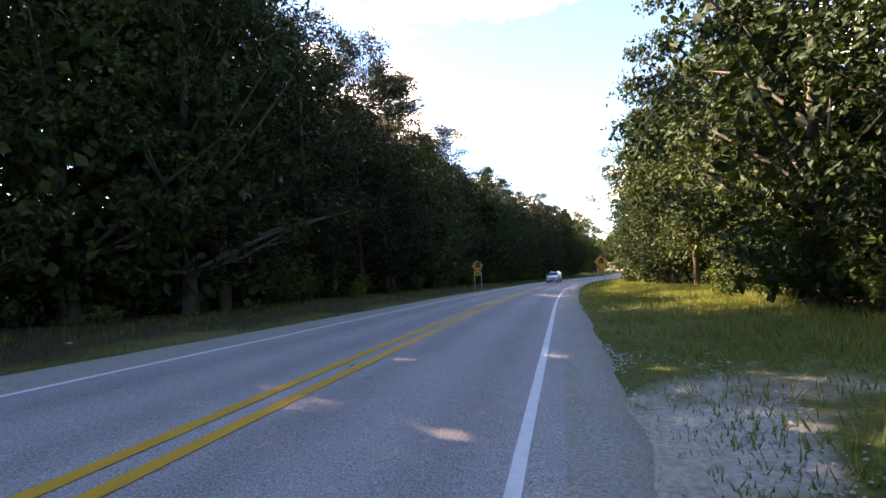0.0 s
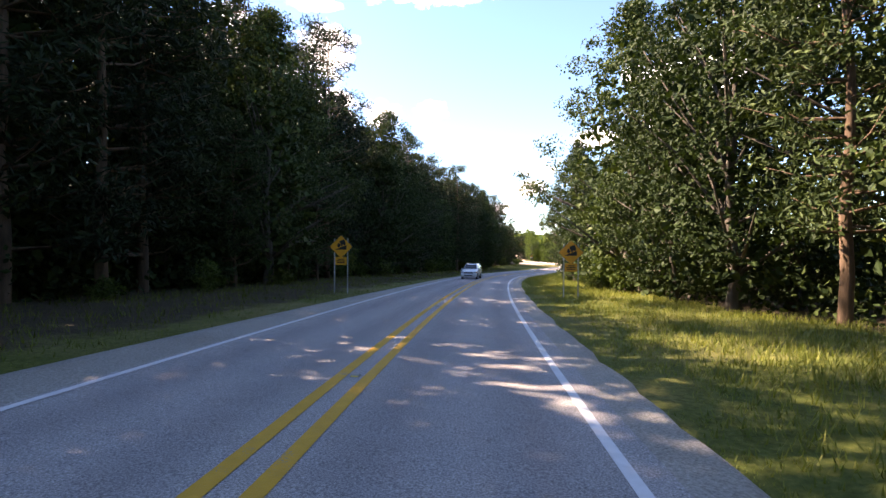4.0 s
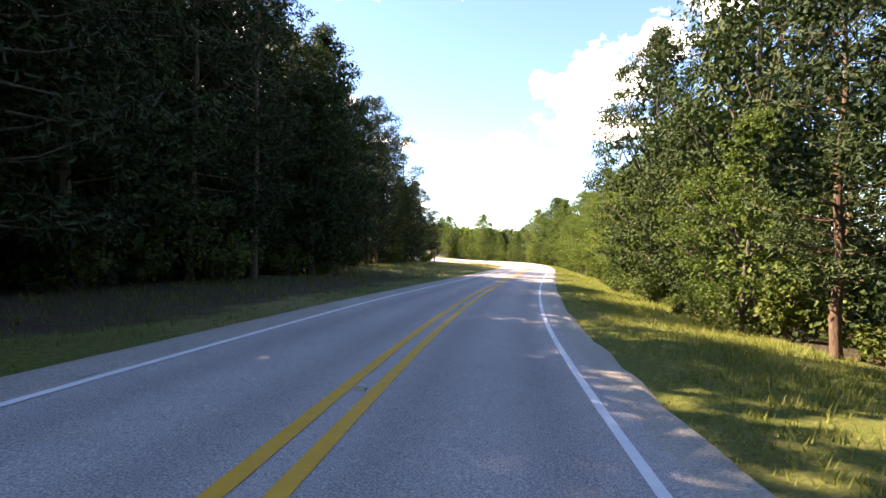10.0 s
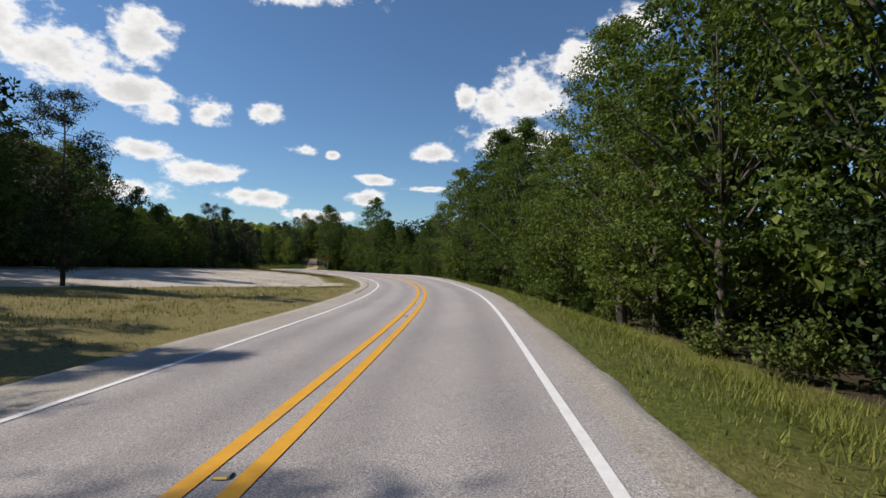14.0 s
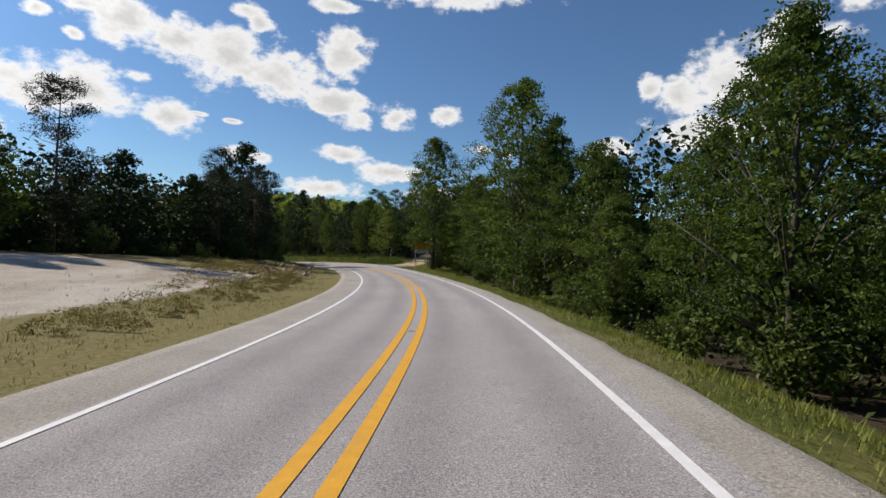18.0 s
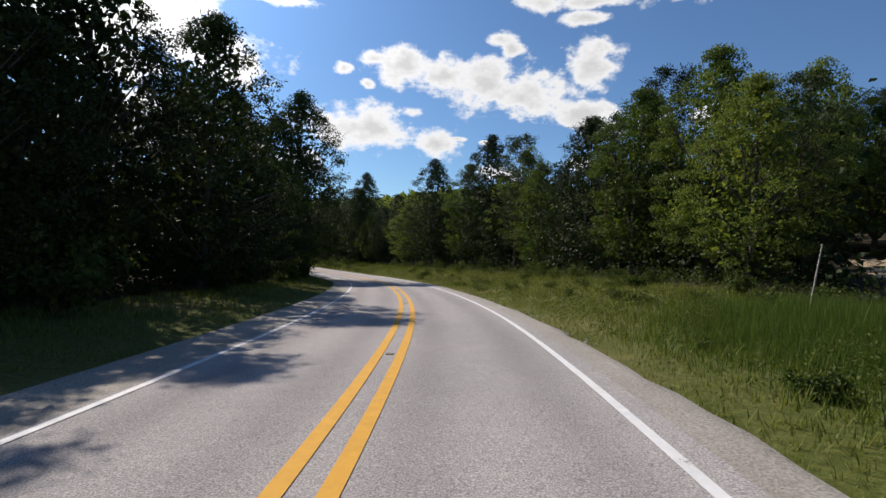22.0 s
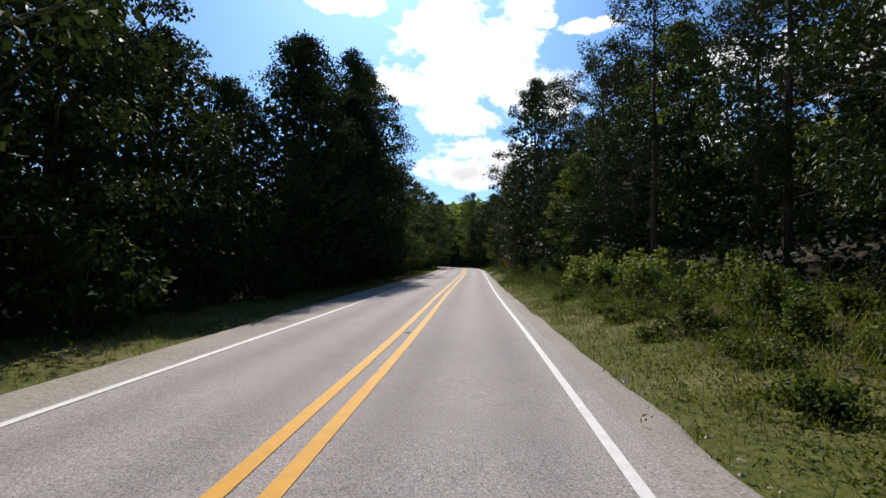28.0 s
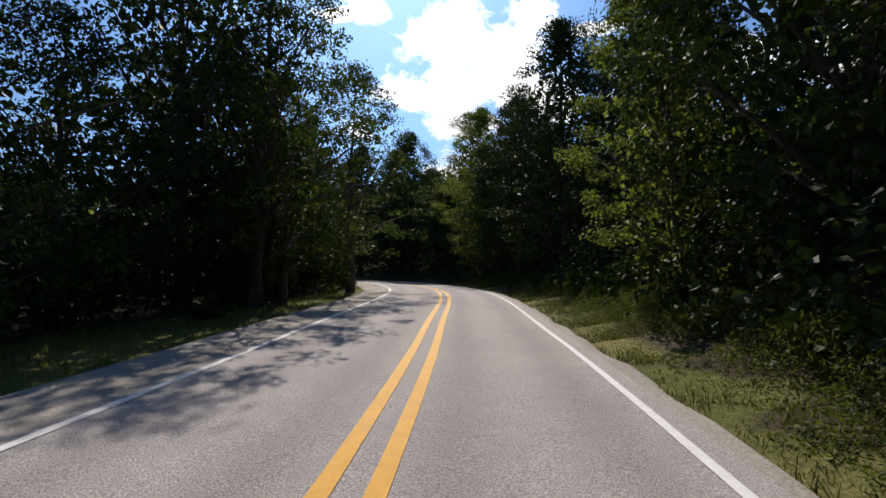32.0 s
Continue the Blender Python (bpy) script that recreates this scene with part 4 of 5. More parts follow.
def far_woods():
    """Dense woods further back on both sides, as loose foliage; closer and taller on the first left stretch, added to
    shade the road.
    """
    rng = np.random.default_rng(77)
    allv, allf, o = [], [], 0
    for side in (1, -1):
        tall = TALL_RIGHT if side > 0 else TALL_LEFT
        pts = []
        for s in np.arange(-50, 660, 1.0):
            e, _ = wood_edge(s, side)
            # added foliage behind the front row, dense enough to block the sun
            shaded = side < 0 and s < 148
            for _ in range(1250 if shaded else 420 if 200 < s < 335 else 220):
                p = at(s + rng.uniform(-.5, .5), side * (e + (2.2 if shaded else 7.5) + (13 if shaded else 17) * rng.random() ** 1.3))
                pts.append((p.x, p.y, np.interp(s, *tall)))
        P = np.array(pts)
        _, sn, un = road_coords(P[:, 0], P[:, 1])
        en = np.where(un > 0, wood_edge(sn, 1)[0], wood_edge(sn, -1)[0])
        keep = np.abs(un) > en + np.where((sn < 148) & (un < 0), 2.0, 6.5)
        for q, w in zip(*(a.ravel() for a in np.hsplit(np.array([tuple(at(*q).xy.lerp(at(*w).xy, k / 4)) for q, w in zip(TRACK, TRACK[1:]) for k in range(5)]), 2))):
            keep &= (P[:, 0] - q) ** 2 + (P[:, 1] - w) ** 2 > 16
        P, sn, un = P[keep], sn[keep], un[keep]
        z = ground_height(P[:, 0], P[:, 1])[0]
        sun_block = (sn < 148) & (un < 0)
        top = P[:, 2] * np.where((sn > 380) & (un < 0), .72, np.where(sun_block, 1.24, 1.0)) * (13.0 + np.where(sun_block, 1.0, 2.8) * np.array([noise.noise((p[0] * .13, p[1] * .13, 7)) for p in P]))
        low = rng.random(len(P)) < np.where((sn < 148) & (un < 0), 0.25, 0.5)
        P[:, 2] = z + np.where(low, rng.random(len(P)) * 4.5, rng.random(len(P)) ** .9 * top)
        v, f = leaves(rng, P, 0.5, 1, 0.55, 0.46)
        allv.append(v)
        allf.append(f + o)
        o += len(v)
    ob = new("far_woods", mesh_of("far_woods", np.concatenate(allv), np.concatenate(allf), SHADED_OAK_LEAF))
    tagged(ob, "dense green woods behind the roadside trees", "woods", kind="stuff")


far_woods()


# ---- grass of the verges ----
def grass():
    rng = np.random.default_rng(9)
    for name, side, mat, lo, hi, dens, label in (
            ("grass", 1, GRASS_BLADE, -12, 340, 27.0, "unmown green roadside grass"), ("grass", 1, GRASS_BLADE, 340, 500, 30.0, "rough green grass on the bank beside the road"), ("grass", 1, BANK_BLADE, 500, 600, 36.0, "dull olive grass on the bank beside the road"),
            ("grass", -1, GRASS_BLADE, -5, 188, 7.0, "shaded green roadside grass"), ("dry_grass", -1, DRY_BLADE, 188, 335, 18.0, "straw-coloured dry grass round the gravel clearing"),
            ("grass", -1, GRASS_BLADE, 335, 590, 18.0, "green grass strip at the foot of the trees")):
        area_s = np.arange(lo, hi, 1.0)
        X, Y, Hh = [], [], []
        for s in area_s:
            e, _ = wood_edge(s, side)
            near = float(paved(s, side)) - .05
            w = e + 0.8 - near
            n = rng.poisson(min(w, 9.0) * dens)
            u = near + rng.random(n) ** 1.25 * min(w, 13.0)
            ss = s + rng.random(n)
            i = np.clip(np.searchsorted(CHAIN, ss), 0, len(CHAIN) - 1)
            X.append(LINE[i, 0] + RIGHT[i, 0] * u * side + AHEAD[i, 0] * (ss - CHAIN[i]))
            Y.append(LINE[i, 1] + RIGHT[i, 1] * u * side + AHEAD[i, 1] * (ss - CHAIN[i]))
            Hh.append(np.where((s > 340) & (side > 0), .17 if s > 430 else .11, .07) + 0.19 * np.clip((u - near - .2) / 3.5, 0, 1))
        X, Y, Hh = map(np.concatenate, (X, Y, Hh))
        Z, s, u, e = ground_height(X, Y)
        if side > 0:
            lane = curve_through([tuple(at(q, w)) for q, w in TRACK], 1.5)
            d = np.min((X[:, None] - lane[:, 0]) ** 2 + (Y[:, None] - lane[:, 1]) ** 2, axis=1) if lo >= 300 or hi <= 345 else np.full(len(X), 99.)
            keep = d > np.where(u < 10, 3.3, 1.7) ** 2
            X, Y, Z, Hh = X[keep], Y[keep], Z[keep], Hh[keep]
        if side < 0:
            a = np.abs(u)
            keep = ~((s > LOT[0]) & (s < LOT[1]) & (a > LOT_NEAR(s)) & (a < LOT_FAR(s)) & (rng.random(len(s)) < .95))
            X, Y, Z, Hh = X[keep], Y[keep], Z[keep], Hh[keep]
        n = len(X)
        b = 4
        base = np.repeat(np.stack([X, Y, Z - .02], 1), b, axis=0) + rng.normal(size=(n * b, 3)) * [.09, .09, 0]
        ang = rng.uniform(0, 6.283, n * b)
        H = np.repeat(Hh, b) * (.65 if mat is DRY_BLADE else 1) * rng.uniform(.35, 1.3, n * b)
        lean = rng.uniform(.25, 1.0, n * b) * H
        wd = .006 + .006 * rng.random(n * b) + .012 * H
        side_v = np.stack([-np.sin(ang), np.cos(ang), 0 * ang], 1) * wd[:, None]
        out = np.stack([np.cos(ang) * lean, np.sin(ang) * lean, H], 1)
        v = np.stack([base - side_v, base + side_v, base + out], 1).reshape(-1, 3)
        f = np.arange(n * b * 3).reshape(-1, 3)
        ob = new(name, mesh_of(name, v, f, mat))
        tagged(ob, label, "grass", kind="stuff")


grass()


def undergrowth():
    """Low tangled weeds over the bank of the last stretch."""
    rng = np.random.default_rng(23)
    s = np.concatenate([rng.uniform(345, 430, 24000), rng.uniform(425, 575, 46000), rng.uniform(500, 590, 26000)])
    i = np.clip(np.searchsorted(CHAIN, s), 0, len(CHAIN) - 1)
    e = wood_edge(s, 1)[0]
    u = 4.15 + rng.random(len(s)) * (e + 1.5 - 4.15)
    x, y = LINE[i, 0] + RIGHT[i, 0] * u + rng.normal(size=len(s)) * .3, LINE[i, 1] + RIGHT[i, 1] * u + rng.normal(size=len(s)) * .3
    lump = np.array([noise.noise((a * .7, b * .7, 11)) for a, b in zip(x, y)])
    keep = (lump > np.where(s < 430, -.02, -.22)) & (u > 4.15 + .4 * (lump < .1))
    keep &= u > paved(s, 1) + np.where(s < 440, 1.0, .45)
    x, y, lump, u = x[keep], y[keep], lump[keep], u[keep]
    z = ground_height(x, y)[0] + rng.random(len(x)) ** .8 * (.22 + .95 * np.clip(lump + .3, 0, 1)) * np.clip((u - 3.9) / 1.5, .2, 1)
    v, f = leaves(rng, np.stack([x, y, z], 1), .16, 6, .075, .026, 0.9, 0.0, 0.05)
    tagged(new("undergrowth", mesh_of("undergrowth", v, f, WEED_LEAF)), "tangled olive-green weeds on the shaded roadside bank", "undergrowth", kind="stuff")


undergrowth()


def rusty_weeds():
    """Low brown and rust-coloured weeds between the dry grass and the gravel of the clearing."""
    rng = np.random.default_rng(29)
    s = rng.uniform(274, 322, 20000)
    near = LOT_NEAR(s)
    u = near - 2.6 + np.interp(s, [262, 280, 300], [1.6, 3.2, 7.5]) * rng.random(len(s)) ** 1.3
    i = np.clip(np.searchsorted(CHAIN, s), 0, len(CHAIN) - 1)
    x, y = LINE[i, 0] - RIGHT[i, 0] * u, LINE[i, 1] - RIGHT[i, 1] * u
    lump = np.array([noise.noise((a * .55, b * .55, 17)) + .6 * noise.noise((a * 1.7, b * 1.7, 3)) for a, b in zip(x, y)])
    keep = (lump > .0) & (u > 6.4) & (rng.random(len(s)) < np.interp(s, [274, 300], [.25, 1]))
    x, y, lump = x[keep], y[keep], lump[keep]
    z = ground_height(x, y)[0] + rng.random(len(x)) * (.08 + .5 * np.clip(lump, 0, 1))
    v, f = leaves(rng, np.stack([x, y, z], 1), .12, 5, .075, .03, 0.9, 0.0, 0.05)
    tagged(new("rusty_weeds", mesh_of("rusty_weeds", v, f, RUST_LEAF)), "low rust-brown weeds round the gravel clearing", "weeds", kind="stuff")


rusty_weeds()


def understorey():
    """Saplings and brush that close the foot of the wood."""
    rng = np.random.default_rng(31)
    for side in (1, -1):
        s = np.concatenate([rng.uniform(-10, 640, 100000), rng.uniform(500, 640, 22000 if side > 0 else 4000)])
        i = np.clip(np.searchsorted(CHAIN, s), 0, len(CHAIN) - 1)
        reach = np.where((s > 505) & (side > 0), -.9, 1.0)
        d = wood_edge(s, side)[0] + reach + rng.random(len(s)) * (9.0 - reach)
        x, y = LINE[i, 0] + RIGHT[i, 0] * d * side, LINE[i, 1] + RIGHT[i, 1] * d * side
        _, sn, un = road_coords(x, y)
        lane = curve_through([tuple(at(q, w)) for q, w in TRACK], 2.5)
        keep = np.abs(un) > wood_edge(sn, side)[0] + reach - .2
        if side > 0:
            keep &= np.min((x[:, None] - lane[:, 0]) ** 2 + (y[:, None] - lane[:, 1]) ** 2, axis=1) > 12
        x, y = x[keep], y[keep]
        lump = np.array([noise.noise((a * .3, b * .3, 5)) for a, b in zip(x, y)])
        z = ground_height(x, y)[0] + rng.random(len(x)) * np.clip(2.3 + 2.6 * lump, .5, 4.2)
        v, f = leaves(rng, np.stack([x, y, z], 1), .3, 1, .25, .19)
        tagged(new("understorey", mesh_of("understorey", v, f, SHADED_OAK_LEAF)), "dense brush and saplings under the roadside trees", "undergrowth", kind="stuff")


understorey()


def distant_canopy():
    """Tree tops of the wood that covers the hills away from the road."""
    rng = np.random.default_rng(41)
    x, y = rng.uniform(-340, 380, 150000), rng.uniform(-190, 740, 150000)
    _, s, u = road_coords(x, y)
    keep = np.abs(u) > np.where(u > 0, wood_edge(s, 1)[0], wood_edge(s, -1)[0]) + 30
    x, y = x[keep], y[keep]
    z = ground_height(x, y)[0] + 5.2 + 1.6 * np.array([noise.noise((a * .09, b * .09, 2)) + .8 * noise.noise((a * .25, b * .25, 4)) for a, b in zip(x, y)])
    v, f = leaves(rng, np.stack([x, y, z], 1), 1.2, 1, 3.6, 3.2)
    tagged(new("distant_canopy", mesh_of("distant_canopy", v, f, OAK_LEAF)), "green tree tops of the surrounding forest", "woods", kind="stuff")


distant_canopy()

PALE_STONE = simple("pale_gravel", (0.36, 0.335, 0.30), 0.9, 0, 0.2, 0.35, 9.0)
RED_STONE = simple("reddish_rubble", (0.36, 0.24, 0.17), 0.95, 0, 0.15, 0.4, 4.0)


def stones(name, seed, count, s0, s1, u0, u1, lo, hi, mat, label):
    """Loose stones strewn over a stretch of the verge."""
    rng = np.random.default_rng(seed)
    s = rng.uniform(s0, s1, count)
    u = u0 + (u1 - u0) * rng.random(count) ** 1.3
    i = np.clip(np.searchsorted(CHAIN, s), 0, len(CHAIN) - 1)
    x = LINE[i, 0] + RIGHT[i, 0] * u + AHEAD[i, 0] * (s - CHAIN[i])
    y = LINE[i, 1] + RIGHT[i, 1] * u + AHEAD[i, 1] * (s - CHAIN[i])
    lump = np.array([noise.noise((a * .8, b * .8, 21)) for a, b in zip(x, y)])
    keep = lump + rng.normal(size=count) * .25 > -.05
    x, y, s, u = x[keep], y[keep], s[keep], u[keep]
    z = ground_height(x, y)[0]
    z = np.where(np.abs(u) < 4.15, [at(a, b).z for a, b in zip(s, u)], z)
    r = lo + (hi - lo) * rng.random(len(x)) ** 2.5
    corner = np.array([(1, 0, 0), (0, 1, 0), (-1, 0, 0), (0, -1, 0), (0, 0, .7), (0, 0, -.5)])
    v = np.stack([x, y, z + r * .15], 1)[:, None] + corner * r[:, None, None] * rng.uniform(.6, 1.25, (len(x), 6, 1)) + rng.normal(size=(len(x), 6, 3)) * r[:, None, None] * .15
    tri = np.array([(0, 1, 4), (1, 2, 4), (2, 3, 4), (3, 0, 4), (1, 0, 5), (2, 1, 5), (3, 2, 5), (0, 3, 5)])
    f = (np.arange(len(x))[:, None, None] * 6 + tri).reshape(-1, 3)
    tagged(new(name, mesh_of(name, v.reshape(-1, 3), f, mat)), label, "gravel", kind="stuff")


stones("loose_gravel", 1, 2600, 219, 247, -4.0, -5.1, .015, .06, PALE_STONE, "loose pale gravel along the edge of the road")
stones("loose_gravel", 2, 2400, 1, 11, 4.0, 5.9, .012, .04, PALE_STONE, "white gravel spilled over the grass verge")
stones("loose_gravel", 3, 2200, 321, 337, 4.0, 4.7, .01, .035, PALE_STONE, "pale gravel along the broken road edge")
stones("loose_gravel", 9, 1300, 330, 335.5, 4.1, 5.6, .012, .05, PALE_STONE, "pale gravel round the mouth of the side track")
stones("loose_gravel", 4, 1500, 327.5, 331.5, 6.0, 8.5, .01, .03, PALE_STONE, "pale gravel round the posts of the sign board")
stones("rubble", 5, 700, 303, 326, -7.4, -12.5, .05, .3, RED_STONE, "reddish rubble half sunk in the dry verge")
stones("rubble", 7, 34, 386.5, 391, 7.8, 9.4, .04, .2, PALE_STONE, "pale stones that crop out of the grassy bank")
stones("rubble", 8, 40, 348, 354, 19.5, 23.5, .05, .24, PALE_STONE, "pale stones heaped beside the side track")
stones("loose_gravel", 6, 1500, 350, 500, 3.75, 4.3, .012, .045, PALE_STONE, "pale grit along the edge of the road")


def tall_grass():
    """High green grass in the angle between the road and the side track."""
    rng = np.random.default_rng(51)
    n = 42000
    s, u = rng.normal(350.5, 3.6, n), rng.normal(10.0, 1.9, n)
    i = np.clip(np.searchsorted(CHAIN, s), 0, len(CHAIN) - 1)
    x, y = LINE[i, 0] + RIGHT[i, 0] * u + AHEAD[i, 0] * (s - CHAIN[i]), LINE[i, 1] + RIGHT[i, 1] * u + AHEAD[i, 1] * (s - CHAIN[i])
    lane = curve_through([tuple(at(q, w)) for q, w in TRACK], 1.0)
    keep = (np.min((x[:, None] - lane[:, 0]) ** 2 + (y[:, None] - lane[:, 1]) ** 2, axis=1) > 7.5) & (u > 5)
    x, y = x[keep], y[keep]
    base = np.stack([x, y, ground_height(x, y)[0] - .02], 1)
    core = np.exp(-((s[keep] - 350.5) / 5) ** 2 - ((u[keep] - 10.3) / 2.6) ** 2)
    ang, H = rng.uniform(0, 6.283, len(x)), rng.uniform(.3, 1.0, len(x)) * (.4 + .85 * core)
    across = np.stack([-np.sin(ang), np.cos(ang), 0 * ang], 1) * .008
    out = np.stack([np.cos(ang) * .35 * H, np.sin(ang) * .35 * H, H], 1)
    v = np.stack([base - across, base + across, base + out], 1).reshape(-1, 3)
    tagged(new("tall_grass", mesh_of("tall_grass", v, np.arange(len(v)).reshape(-1, 3), REED_BLADE)), "high deep-green grass beside the side track", "grass", kind="stuff")


tall_grass()


def rod(name, low, top, radius, mat, label, category):
    """A thin post between two places, sunk a little into the ground."""
    low, top = Vector(low), Vector(top)
    low.z = float(ground_height([low.x], [low.y])[0][0]) - .15
    v, f = tube([low.lerp(top, k / 4) for k in range(5)], [radius * (1 - .06 * k) for k in range(5)], 8)
    return tagged(new(name, mesh_of(name, v, f, mat)), label, category)


GREY_WOOD = simple("weathered_grey_wood", (0.42, 0.38, 0.33), 0.85, 0, 0.2, 0.3, 14.0)
rod("marker_pole", (110.25, 333.98, -8), (110.65, 334.32, -5.31), .028, GREY_WOOD, "thin pale leaning pole in the high grass", "pole")
rod("marker_post", (120.24, 341.70, -8), (120.26, 341.72, -7.45), .06, GREY_WOOD, "short pale wooden post beside the side track", "post")


# ---- side track and marks on the road ----
DIRT = simple("sandy_track", (0.42, 0.31, 0.2), 0.95, 0, 0.15, 0.35, 3.0)
APRON = simple("old_dark_asphalt", (0.21, 0.2, 0.195), 0.9, 0, 0.25, 0.35, 16.0)
SEALANT = simple("crack_sealant", (0.07, 0.068, 0.066), 0.7, 0, 0.3, 0.3, 20)


def track_strip(name, k0, k1, w0, w1, lift, mat, label):
    pts = [at(s, u) for s, u in TRACK]
    c = curve_through([tuple(p) for p in pts], 0.7)
    n = len(c)
    c = c[int(n * k0):int(n * k1) + 1]
    d = np.gradient(c[:, :2], axis=0)
    d /= np.linalg.norm(d, axis=1)[:, None]
    v, cols = [], 11
    for i, (p, d_) in enumerate(zip(c, d)):
        w = w0 + (w1 - w0) * i / (len(c) - 1)
        for k in range(cols):
            q = (min(max(k - 1, 0), 8) / 8 - .5) * w * (1 + .22 * noise.noise((i * .35, float(k > 5) * 7, 1)) * (k in (0, 1, 9, 10))) + (-.06 if k == 0 else .06 if k == 10 else 0)
            v.append((p[0] + d_[1] * q, p[1] - d_[0] * q))
    v = np.array(v)
    z = ground_height(v[:, 0], v[:, 1])[0]
    _, sv, uv = road_coords(v[:, 0], v[:, 1])
    edge = np.array([at(q, min(w, HALF)).z - (0.012 if w > 3.4 else 0.10) for q, w in zip(sv, uv)])
    near = np.clip((uv - HALF) / 0.9, 0, 1)
    v = np.column_stack([v, edge * (1 - near) + (z + lift) * near])
    v[0::cols, 2] -= 0.4
    v[cols - 1::cols, 2] -= 0.4
    f = [(r * cols + k, r * cols + k + 1, (r + 1) * cols + k + 1, (r + 1) * cols + k) for r in range(len(c) - 1) for k in range(cols - 1)]
    me = mesh_of(name, v, f, mat, False)
    tagged(new(name, me), label, "track", kind="structure")


def track_apron():
    """The paved mouth of the side track, flaring from the road edge to the dirt."""
    us = np.linspace(3.6, 10.2, 18)
    near = np.interp(us, [3.6, 4.4, 5.2, 6.5, 8.0, 10.2], [330.6, 332.4, 334.0, 336.2, 338.6, 341.6])
    far = np.interp(us, [3.6, 4.4, 6.2, 8.0, 10.2], [343.6, 342.0, 341.2, 341.8, 343.4])
    cols, v = 9, []
    for u, a, b in zip(us, near, far):
        for k in range(-1, cols + 1):
            w = .16 * noise.noise((u * 1.3, k * 3.0, 2)) if k in (-1, 0, cols - 1, cols) else 0
            p = at(a + (b - a) * min(max(k, 0), cols - 1) / (cols - 1) + w, u)
            q = float(np.clip((u - HALF) / 0.9, 0, 1))
            z = (at(a + (b - a) * min(max(k, 0), cols - 1) / (cols - 1), min(u, HALF)).z - .012) * (1 - q) + (float(ground_height([p.x], [p.y])[0][0]) + .045) * q
            v.append((p.x, p.y, z - (.3 if k in (-1, cols) else 0)))
    n = cols + 2
    f = [(r * n + k, (r + 1) * n + k, (r + 1) * n + k + 1, r * n + k + 1) for r in range(len(us) - 1) for k in range(n - 1)]
    tagged(new("track_apron", mesh_of("track_apron", v, f, APRON, True)), "broken grey asphalt apron of a side track", "track", kind="structure")


track_apron()
track_strip("side_track", 0.13, 1.0, 3.6, 2.6, .03, DIRT, "sandy dirt track leading into the wood")


def sealed_crack(s, u0, u1, width):
    """A tarred crack across the lane."""
    v, f = [], []
    n = 22
    for k in range(n + 1):
        u = u0 + (u1 - u0) * k / n
        j = 0.18 * noise.noise((u * 1.7, s, 2)) + 0.05 * noise.noise((u * 6, s, 5))
        w = width * (0.6 + 0.5 * noise.noise((u * 4, s, 9)))
        v += [at(s + j - w, u, 0.010), at(s + j + w, u, 0.010)]
    f = [(2 * k, 2 * k + 2, 2 * k + 3, 2 * k + 1) for k in range(n)]
    tagged(new("road_crack", mesh_of("road_crack", v, f, SEALANT)), "dark sealed crack across the asphalt", "crack", kind="structure")


sealed_crack(184.5, -3.1, -0.4, 0.035)
sealed_crack(184.2, 0.9, 2.5, 0.03)
sealed_crack(239.0, -3.0, -0.5, 0.03)

for s0, s1 in ((218, 243), (256, 262)):
    v = [at(s, 0.03 * noise.noise((s * .9, 0, 3)) + w * (.6 + .5 * noise.noise((s * 1.3, w, 8))), 0.010) for s in np.arange(s0, s1, .5) for w in (-.035, .035)]
    f = [(2 * k, 2 * k + 1, 2 * k + 3, 2 * k + 2) for k in range(len(v) // 2 - 1)]
    tagged(new("road_crack", mesh_of("road_crack", v, f, SEALANT)), "dark sealed joint between the yellow lines", "crack", kind="structure")

REFLECTOR_YELLOW = simple("reflector_yellow", (0.62, 0.42, 0.06), 0.35, 0, 0.6)
REFLECTOR_GREY = simple("reflector_body", (0.2, 0.19, 0.17), 0.6, 0, 0.4)


def reflector():
    """A raised road marker: a low cast body with a lens on its face."""
    root = new("road_reflector")
    bm = bmesh.new()
    bmesh.ops.create_cube(bm, size=1)
    for v in bm.verts:
        k = 0.62 if v.co.z > 0 else 1.0
        v.co = Vector((v.co.x * 0.14 * (0.9 if k < 1 else 1), v.co.y * 0.12 * k, (v.co.z + .5) * 0.022))
    bmesh.ops.bevel(bm, geom=bm.edges[:], offset=0.004, profile=0.5, segments=1)
    part("body", bm, REFLECTOR_GREY, root)
    bm = bmesh.new()
    q = [bm.verts.new(c) for c in ((-.055, -.0605, .004), (.055, -.0605, .004), (.05, -.046, .017), (-.05, -.046, .017))]
    bm.faces.new(q)
    ex = bmesh.ops.extrude_face_region(bm, geom=bm.faces[:])
    bmesh.ops.translate(bm, vec=(0, -.004, .003), verts=[g for g in ex["geom"] if isinstance(g, bmesh.types.BMVert)])
    part("lens", bm, REFLECTOR_YELLOW, root, "yellow reflecting lens")
    return tagged(root, "small yellow raised reflector between the centre lines", "reflector", "reflectors on the centre line")


pattern = reflector()
for k in range(46):
    s = -4 + 12.2 * k
    p = at(s, 0.0, 0.004)
    m = Matrix.Translation(p) @ Matrix.Rotation(radians(heading(s)), 4, "Z") @ Matrix.Rotation(radians(np.interp(s, CHAIN, BANK)), 4, "Y")
    if k == 0:
        pattern.matrix_basis = m
    else:
        copy_thing(pattern, m)


